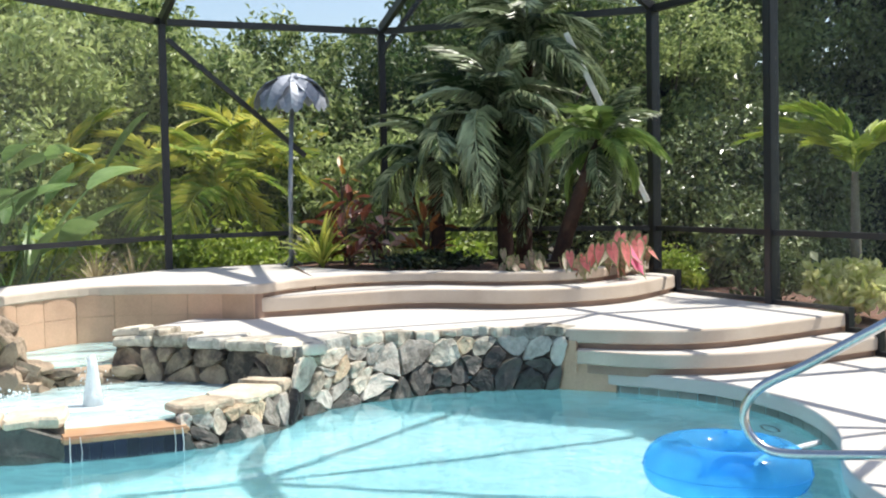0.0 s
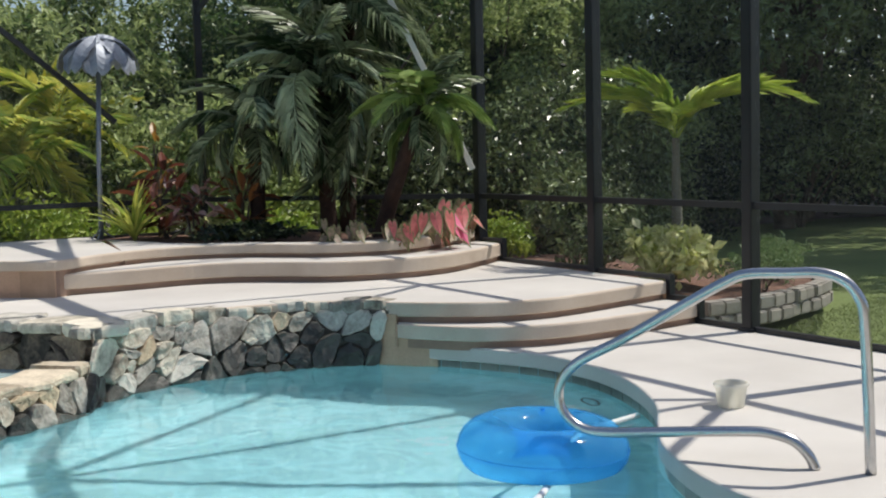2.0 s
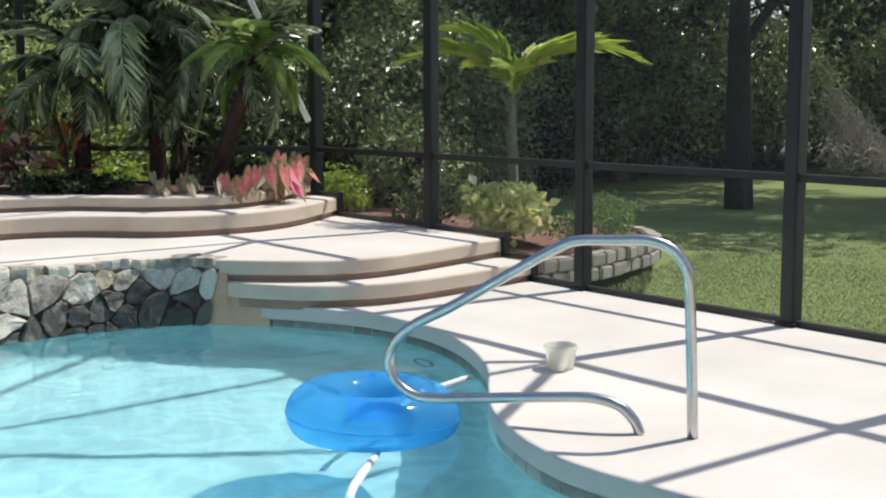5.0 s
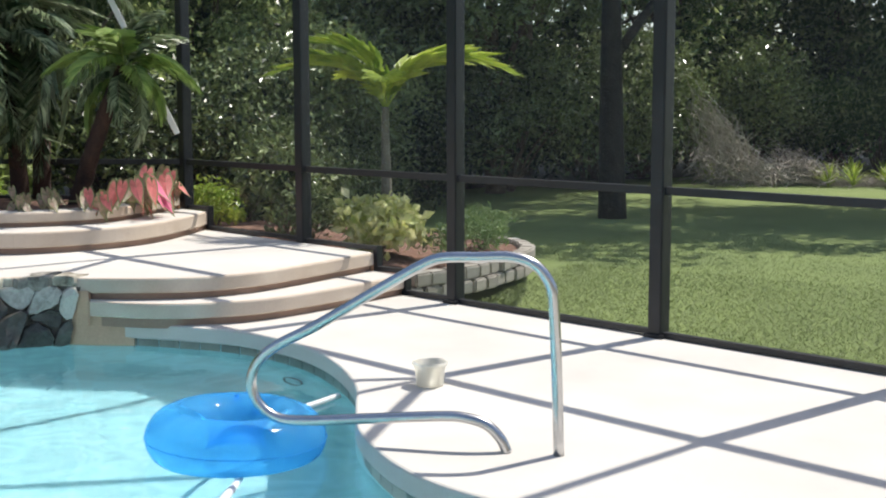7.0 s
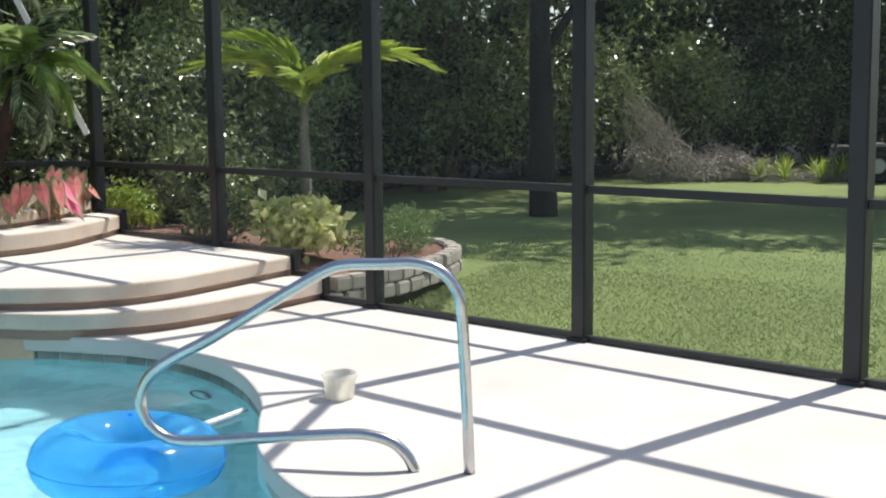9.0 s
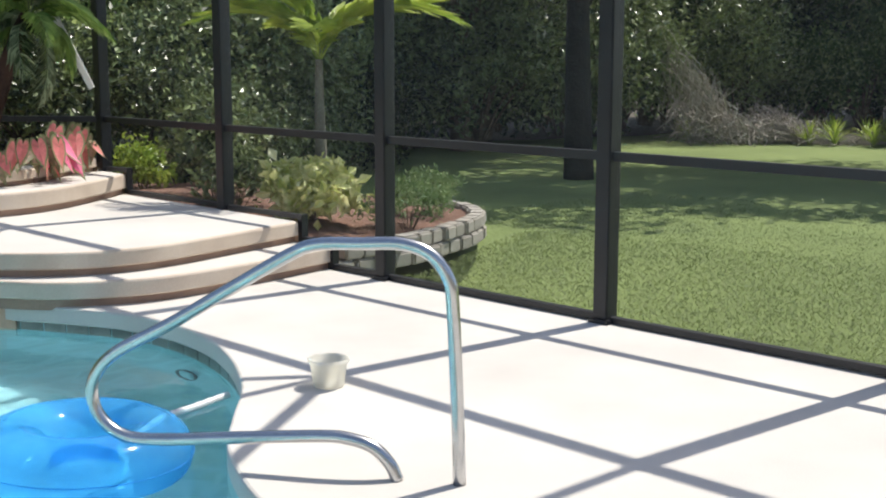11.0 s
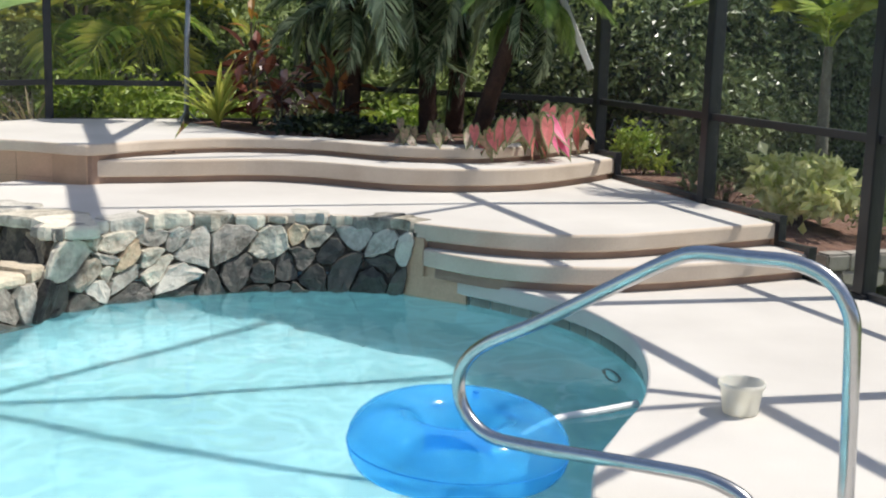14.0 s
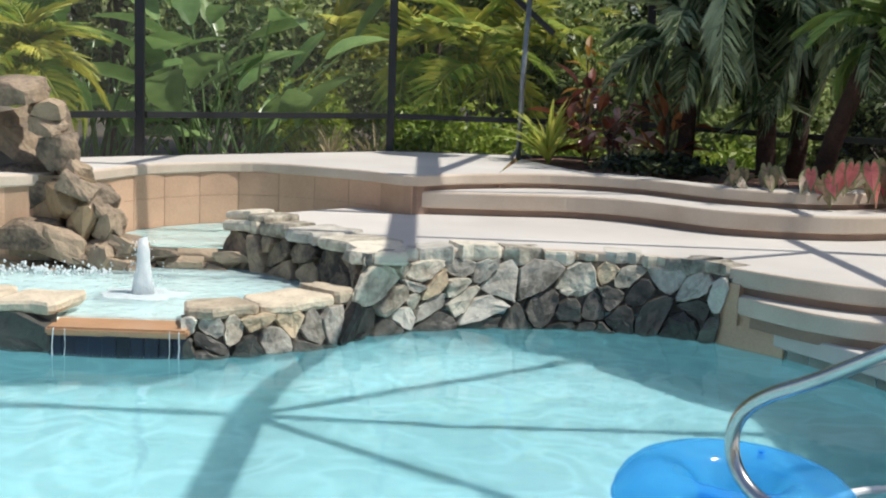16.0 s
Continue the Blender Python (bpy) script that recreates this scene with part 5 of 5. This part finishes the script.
for c in range(2):
    ps = along(EDGE, count + 1)
    for i in range(count):
        t = 0.5 if c % 2 == 0 else 0.98
        a, b = ps[i], ps[i + 1]
        p = a.lerp(b, t)
        share("block", bme, edging, pose(p.x + rb.uniform(-.012, .012), p.y + rb.uniform(-.012, .012) + 0.012 * c, -0.055 + 0.118 * c, 0, 0, math.degrees(math.atan2(b.y - a.y, b.x - a.x)) + rb.uniform(-5, 5)))
vs_ = shrub_proto("variegated_shrub", (0.36, 0.36, 0.31), 60, 32, 0.115, 81, CREAM, "variegated shrub with cream and yellow-green leaves", ratio=0.6)
vs_.location = (7.12, 8.5, 0.1)
dk = shrub_proto("dark_shrub", (0.5, 0.55, 0.52), 40, 22, 0.11, 82, LEAFDARK, "loose dark green shrub in the bed")
dk.location = (7.45, 10.3, 0.1)
copy_thing(dk, pose(7.1, 9.5, 0.1, 0, 0, 80)).scale = (0.7, 0.7, 0.7)
copy_thing(dk, pose(8.3, 11.6, 0.1, 0, 0, 150)).scale = (1.1, 1.1, 1.1)
gl_ = shrub_proto("loose_shrub", (0.42, 0.34, 0.26), 42, 26, 0.06, 83, GREYLEAF, "low loose grey-green shrub behind the edging", ratio=0.3, droop=-0.6)
gl_.location = (7.75, 8.05, 0.05)
copy_thing(gl_, pose(8.5, 8.6, 0.05, 0, 0, 60)).scale = (0.9, 0.9, 1)


# brush pile at the wood's edge
def brush_pile():
    r = random.Random(91)
    root = empty("brush_pile", pose(20.9, 13.3, -0.1, 0, 0, -35))
    for k in range(9):
        ms = []
        for _ in range(130):
            a = r.uniform(0, 2 * math.pi)
            x, y = r.triangular(-1.7, 2.2, -0.9), r.gauss(0, 0.5)
            high = 0.42 + 1.75 * max(0.0, min(1.0, (0.1 - x) / 1.7)) ** 1.3
            z = max(0.05, high * r.random() ** 0.8)
            l = r.uniform(0.3, 0.9)
            d = Vector((math.cos(a) - 0.5 * z, math.sin(a), r.uniform(-0.4, 0.9) + 0.8 * z)).normalized() * l
            ms.append(tube([Vector((x, y, z)) - d * 0.5, Vector((x, y, z)) + d * 0.1 + Vector((r.uniform(-.1, .1), 0, 0.05)), Vector((x, y, z)) + d * 0.5], [0.011, 0.008, 0.004], 3))
        part("branches", merge(*ms), BRUSH, root)
    tagged(root, "heap of dry grey cut branches", "brush pile")


brush_pile()
scene.objects["brush_pile"].scale = (0.8, 0.8, 0.95)
bp2_ = copy_thing(scene.objects["brush_pile"], pose(22.2, 12.0, -0.12, 0, 0, -60))
bp2_.scale = (0.9, 0.8, 0.4)
weeds = strap_plant("weed_clump", (21.6, 11.6, -0.1), 40, 0.55, 0.03, 93, BPALM, "tall yellow-green weeds by the brush pile", (35, 88))
for i, (x, y) in enumerate(((21.9, 11.0), (21.4, 12.0), (22.2, 12.0), (22.3, 10.9), (22.6, 11.5), (22.9, 12.3), (22.0, 12.7), (21.2, 13.9), (22.8, 10.6), (23.2, 11.2), (20.9, 14.3))):
    copy_thing(weeds, pose(x, y, -0.1, 0, 0, i * 50))["group"] = "weeds"


def trailer():
    root = empty("utility_trailer", pose(22.25, 10.08, -0.1, 0, 0, -62))
    rubber = mat("tyre_rubber", (0.03, 0.03, 0.03), (0.02, 0.02, 0.02), 0.8)
    grey = mat("grey_fender", (0.55, 0.55, 0.54), (0.40, 0.40, 0.40), 0.5)
    dark = mat("dark_frame", (0.05, 0.05, 0.05), (0.03, 0.03, 0.03), 0.6)
    for x in (0.0, 0.78):
        w = part("wheel", torus(0.23, 0.09, 28, 10), rubber, root, "black rubber tyre")
        w.matrix_basis = pose(x, -0.05, 0.32, 90, 0, 0)
        bm = bmesh.new()
        bmesh.ops.create_cone(bm, cap_ends=True, segments=20, radius1=0.17, radius2=0.13, depth=0.08)
        h = part("rim", bm, grey, w)
        vs, fs = [], []
        for k in range(13):
            a = math.pi * (0.02 + 0.96 * k / 12)
            for rr in (0.40, 0.42):
                for y in (-0.20, 0.10):
                    vs.append((x + rr * math.cos(a), y, 0.33 + rr * math.sin(a)))
        for k in range(12):
            o = k * 4
            fs += [(o, o + 1, o + 5, o + 4), (o + 2, o + 6, o + 7, o + 3), (o, o + 4, o + 6, o + 2), (o + 1, o + 3, o + 7, o + 5)]
        part("fender", (vs, fs), grey, root, "pale grey rounded fender")
    b = part("bed", rounded_box(2.6, 1.1, 0.10, 0.02), dark, root)
    b.location = (0.5, 0.65, 0.62)
    for x in (-0.75, 0.5, 1.75):
        s_ = part("stake", rounded_box(0.05, 0.05, 0.55, 0.006), dark, root)
        s_.location = (x, 0.14, 0.93)
    rl = part("side_rail", beam((-0.78, 0.14, 1.15), (1.78, 0.14, 1.15), 0.05, 0.06), dark, root)
    tagged(root, "small dark utility trailer with pale fenders on the grass", "trailer")


trailer()


# lawn blades near the screen
def lawn():
    rnd = np.random.default_rng(7)
    n = 110000
    x, y = rnd.uniform(6.62, 13.0, n), rnd.uniform(0.5, 9.5, n)
    keep = (rnd.uniform(size=n) < np.clip(1.5 - (x - 6.6) / 5, 0.15, 1)) & ~((y > 7.3 + np.clip(x - 7.2, 0, 2) * 0.45) & (x < 9.4))
    x, y = x[keep], y[keep]
    n = len(x)
    a = rnd.uniform(0, 2 * np.pi, n)
    h, w = rnd.uniform(0.005, 0.018, n), rnd.uniform(0.003, 0.006, n)
    z = np.full(n, -0.105)
    lean = rnd.uniform(-0.03, 0.03, (n, 2))
    p = np.stack([np.stack([x - np.cos(a) * w, y - np.sin(a) * w, z], 1), np.stack([x + np.cos(a) * w, y + np.sin(a) * w, z], 1), np.stack([x + lean[:, 0], y + lean[:, 1], z + 0.01 + h], 1)], 1).reshape(-1, 3)
    f = np.arange(3 * n).reshape(-1, 3)
    tagged(part("grass", (p.tolist(), f.tolist()), mat("grass_blade", (0.25, 0.305, 0.115), (0.16, 0.205, 0.075), 0.7, 0.8, 9, 0, island=0.1, through=0.3)), "short mown grass blades", "grass", kind="stuff")


lawn()


# ---------- feeder on its pole ----------
def feeder():
    root = empty("bird_feeder", pose(3.17, 12.33, L4))
    part("pole", tube([(0, 0, 0.0), (0.01, 0, 0.8), (0.05, 0, 1.68)], 0.024, 10), STEEL, root, smooth=True)
    for a in (0, 120, 240):
        c, s = math.cos(radians(a)), math.sin(radians(a))
        part("prong", tube([(0, 0, 0.12), (c * 0.05, s * 0.05, 0.06), (c * 0.13, s * 0.13, 0.008)], 0.010, 6), STEEL, root)
    bm = bmesh.new()
    bmesh.ops.create_cone(bm, cap_ends=True, segments=14, radius1=0.10, radius2=0.13, depth=0.16)
    bmesh.ops.bevel(bm, geom=bm.edges, offset=0.01, segments=1, affect='EDGES')
    b = part("tray", bm, BRONZE, root, "dark shaded seed tray")
    b.location = (0.05, 0, 1.73)
    r = random.Random(3)
    for k in range(7):
        vs, fs, n = [], [], 9
        for j in range(n + 1):
            t = j / n
            w = 0.34 * math.sin(math.pi * (0.10 + 0.80 * t)) ** 0.7
            x, z = 0.36 * math.sin(t * 1.5), 0.30 * (math.cos(t * 1.75) - 1) * 0.9
            tooth = 0.022 * (j % 2)
            for q in (-1, -0.5, 0, 0.5, 1):
                vs.append((x, q * (w / 2 - tooth * abs(q)), z - 0.05 * abs(q) + 0.012 * math.cos(q * 6.28)))
        for j in range(n):
            for q in range(4):
                fs.append((j * 5 + q, j * 5 + q + 1, j * 5 + 6 + q, j * 5 + 5 + q))
        o = part("roof_leaf", (vs, fs), STEEL, root)
        o.matrix_basis = pose(0.05, 0, 1.98 - 0.004 * k, 0, 0, k * 51.4 + r.uniform(-8, 8)) @ pose(0, 0, 0, r.uniform(-8, 8), r.uniform(-10, 8), 0)
        md = o.modifiers.new("thickness", 'SOLIDIFY')
        md.thickness = 0.006
    tagged(root, "grey metal bird feeder with a leaf-shaped roof on a pole", "bird feeder")


feeder()


# ---------- rock waterfall, jet ----------
def waterfall():
    root = empty("rock_waterfall", pose(0.23, -0.019, -0.142, 0, 0, 1.69))
    root.scale = (1.0955, 1.0955, 1.0955)
    tagged(root, "stacked weathered rock waterfall beside the spa", "waterfall")
    r = random.Random(77)
    spine = [(-0.34, 8.55, 1.17, .26, .22, .10), (-0.15, 8.53, 1.06, .15, .15, .08), (-0.13, 8.52, 0.96, .17, .14, .07), (-0.08, 8.5, 0.82, .17, .16, .15), (0.03, 8.5, 0.68, .15, .14, .10), (0.10, 8.48, 0.59, .13, .13, .09),
             (0.17, 8.47, 0.49, .11, .14, .15), (0.25, 8.45, 0.38, .10, .13, .15), (0.33, 8.43, 0.27, .15, .13, .06), (0.38, 8.42, 0.18, .14, .12, .07), (0.40, 8.40, 0.08, .16, .13, .08), (0.10, 8.42, 0.42, .12, .12, .15), (0.22, 8.38, 0.20, .13, .12, .13), (0.0, 8.46, 0.52, .16, .14, .12)]
    ledges = [(-0.22, 8.30, 0.22, .26, .16, .06), (0.02, 8.26, 0.20, .22, .14, .06), (-0.45, 8.3, 0.34, .26, .18, .07), (-0.12, 8.24, 0.11, .24, .14, .06), (0.14, 8.24, 0.09, .18, .12, .06), (-0.42, 8.22, 0.14, .24, .15, .08), (-0.30, 8.40, 0.52, .22, .15, .07),
              (-0.55, 8.42, 0.62, .22, .16, .07), (-0.65, 8.2, 0.10, .28, .16, .09), (-0.95, 8.2, 0.12, .3, .2, .14), (-0.75, 8.35, 0.40, .25, .18, .12), (-1.0, 8.45, 0.65, .3, .22, .16), (-1.2, 8.4, 0.35, .3, .25, .2), (-0.25, 8.15, 0.04, .2, .1, .05), (0.1, 8.12, 0.04, .18, .1, .05)]
    back = [(-0.62, 8.65, 1.12, .30, .25, .12), (-0.92, 8.62, 1.0, .30, .26, .18), (-1.2, 8.65, 0.8, .3, .28, .25), (-0.35, 8.85, 0.75, .3, .3, .4), (-0.02, 8.72, 0.35, .22, .2, .3), (0.12, 8.62, 0.22, .2, .15, .2), (-1.4, 8.5, 0.35, .35, .35, .4), (-0.9, 9.05, 0.5, .4, .35, .5), (-0.15, 8.68, 0.62, .16, .16, .3)]
    ledges = [(x, y + 0.15, z, a, b, c) for x, y, z, a, b, c in ledges if z > 0.06]
    for i, (x, y, z, a, b, c) in enumerate(spine + ledges + back):
        wet = (14 <= i < 27 and i % 3) or i in (5, 11, 13)
        o = boulder("rock", (a * 0.96, b * 1.0, c * 1.0), 100 + i, WETROCK if wet else ROCK, root)
        lean = 32 if i < 14 and i > 4 else 0
        o.matrix_basis = pose(x, y, z, r.uniform(-14, 14), r.uniform(-14, 14) + lean, r.uniform(-40, 40))
    # tilted spout slabs at the edge of the spa
    frame_ = (pose(0.23, -0.019, -0.142, 0, 0, 1.69) @ Matrix.Diagonal((1.0955, 1.0955, 1.0955, 1))).inverted()
    for k, (x, y, z, a, b, c, lean) in enumerate(((0.38, 9.20, 0.15, .17, .13, .07, 6), (0.22, 9.21, 0.34, .22, .13, .07, 50), (0.04, 9.2, 0.52, .16, .14, .09, 30), (0.27, 9.17, 0.03, .20, .14, .09, 0), (-0.34, 9.35, 0.52, .30, .22, .20, 10), (-0.32, 9.15, 0.22, .30, .18, .13, 0), (-0.06, 9.12, 0.16, .22, .15, .13, 12))):
        o = boulder("rock", (a, b, c), 190 + k, ROCK, root)
        o.matrix_basis = frame_ @ pose(x, y, z, 0, lean, 0)
    core = boulder("rock_core", (0.70, 0.42, 1.0), 150, MORTAR, root)
    core.location = (-0.75, 8.80, 0.30)
    for k, (x, y, z, a, b, c) in enumerate(((-0.55, 8.62, 0.02, 0.8, 0.28, 0.22), (-0.95, 8.5, 0.1, 0.5, 0.4, 0.4), (-0.35, 8.62, 0.35, 0.4, 0.25, 0.42), (0.02, 8.52, 0.12, 0.35, 0.2, 0.26))):
        o = boulder("rock", (a, b, c), 170 + k, WETROCK, root)
        o.location = (x, y, z)


WETROCK = mat("wet_rock", (0.34, 0.24, 0.14), (0.06, 0.05, 0.035), 0.3, 6, 40, 0.8, island=0.5, dist=0.02)
waterfall()


def jet():
    r = random.Random(8)
    froth = mat("white_froth", (0.92, 0.95, 0.96), (0.80, 0.86, 0.88), 0.4, 20, 90, 0.6, through=0.4)
    root = empty("fountain_jet", pose(0.67, 8.28, -0.01))
    bm = bmesh.new()
    bmesh.ops.create_cone(bm, cap_ends=True, segments=18, radius1=0.062, radius2=0.026, depth=0.34)
    bmesh.ops.subdivide_edges(bm, edges=bm.edges, cuts=3, use_grid_fill=True)
    for v in bm.verts:
        f = 1 + 0.45 * noise.noise(v.co * 22)
        v.co.x *= f
        v.co.y *= f
        v.co.z += 0.165 + 0.02 * noise.noise(v.co * 17)
    part("column", bm, froth, root, smooth=True)
    vs, fs = [], []
    for _ in range(170):
        a, q, h = r.uniform(0, 6.28), abs(r.gauss(0, 0.07)) + 0.02, r.uniform(0.0, 0.33)
        c = Vector((q * math.cos(a) * (1.4 - h * 3), q * math.sin(a) * (1.4 - h * 3), h))
        s = r.uniform(0.002, 0.006)
        o = len(vs)
        vs += [c + Vector(d) * s for d in ((1, 0, 0), (-1, 0, 0), (0, 1, 0), (0, -1, 0), (0, 0, 1.6), (0, 0, -1.6))]
        fs += [tuple(o + i for i in t) for t in ((0, 2, 4), (2, 1, 4), (1, 3, 4), (3, 0, 4), (2, 0, 5), (1, 2, 5), (3, 1, 5), (0, 3, 5))]
    part("drops", (vs, fs), froth, root)["kind"] = "stuff"
    vs, fs = [(0, 0, 0.012)], []
    for k in range(40):
        a = 2 * math.pi * k / 40
        for q, z in ((0.10, 0.016), (0.19 + 0.07 * noise.noise((math.cos(a) * 2, math.sin(a) * 2, 3)), 0.009)):
            vs.append((q * math.cos(a) * 1.3, q * math.sin(a), z + 0.004 * r.random()))
    for k in range(40):
        j = (k + 1) % 40
        fs += [(0, 1 + 2 * k, 1 + 2 * j), (1 + 2 * k, 2 + 2 * k, 2 + 2 * j, 1 + 2 * j)]
    part("foam", (vs, fs), froth, root, "patch of white foam")
    tagged(root, "short frothy white fountain jet in the basin", "fountain")
    # runs of water over the lip
    sheet = empty("spill_water", pose(0.745, 7.35, -0.04))
    for k in (0, 1, 11, 12):
        x = -0.32 + 0.053 * k + r.uniform(-.015, .015)
        big = 0.0032 if k in (0, 12) else 0.002
        part("strand", tube([(x, 0.02, 0.03), (x, -0.005, 0.02), (x + r.uniform(-.008, .008), -0.018, -0.06), (x, -0.022, -0.13)], [big * 0.6, big, big * 0.8, big * 1.1], 5), froth, sheet)
    tagged(sheet, "thin strands of water over the spillway", "water")
    # spray at the foot of the rocks
    fall = empty("water_spray", pose(-0.05, 8.92, 0.0))
    vs, fs = [], []
    for _ in range(260):
        c = Vector((r.uniform(-0.6, 0.38), r.gauss(-0.06, 0.05), abs(r.gauss(0, 0.035))))
        s = r.uniform(0.004, 0.013)
        o = len(vs)
        vs += [c + Vector(d) * s for d in ((1, 0, 0), (-1, 0, 0), (0, 1, 0), (0, -1, 0), (0, 0, 1.2), (0, 0, -1.2))]
        fs += [tuple(o + i for i in t) for t in ((0, 2, 4), (2, 1, 4), (1, 3, 4), (3, 0, 4), (2, 0, 5), (1, 2, 5), (3, 1, 5), (0, 3, 5))]
    part("spray", (vs, fs), froth, fall, "white spray at the waterline")["kind"] = "stuff"
    tagged(fall, "white spray where water meets the basin", "water")


jet()


# ---------- hose, wall fitting, house ----------
def hose():
    root = empty("pool_hose")
    white = mat("white_hose", (0.80, 0.80, 0.78), (0.66, 0.66, 0.64), 0.4, 8, 50, 0.1)
    pts = spline([(4.39, 5.69, -0.135), (4.16, 5.635, -0.138), (3.96, 5.60, -0.145), (3.74, 5.46, -0.16)], 8)
    part("hose", tube(pts, [0.016 + 0.002 * (k % 2) for k in range(len(pts))], 10), white, root, "ribbed white hose at the surface")
    pts = spline([(3.18, 4.88, -0.17), (3.06, 4.76, -0.155), (2.92, 4.63, -0.15), (2.74, 4.44, -0.18), (2.60, 4.15, -0.40)], 8)
    part("hose", tube(pts, [0.019 + 0.002 * (k % 2) for k in range(len(pts))], 10), white, root, "ribbed white hose at the surface")
    tagged(root, "white floating pool cleaner hose", "hose")
    fit_ = empty("wall_fitting", pose(4.655, 6.48, -0.47, 90, 0, -86))
    part("ring", torus(0.085, 0.010, 24, 8), BRONZE, fit_, "dark ring")
    bm = bmesh.new()
    bmesh.ops.create_cone(bm, cap_ends=True, segments=20, radius1=0.055, radius2=0.05, depth=0.02)
    part("lens", bm, PLASTER, fit_)
    tagged(fit_, "round dark pool light fitting in the pool wall", "pool light")


hose()


def house():
    bm = bmesh.new()
    bmesh.ops.create_cube(bm, size=1)
    bmesh.ops.scale(bm, vec=(22, 0.25, 3.2), verts=bm.verts)
    ob = part("wall_house", bm, STUCCO)
    ob.location = (-1, -4.7, 1.6)
    tagged(ob, "plain stucco house wall behind the deck", "wall", kind="structure")


house()
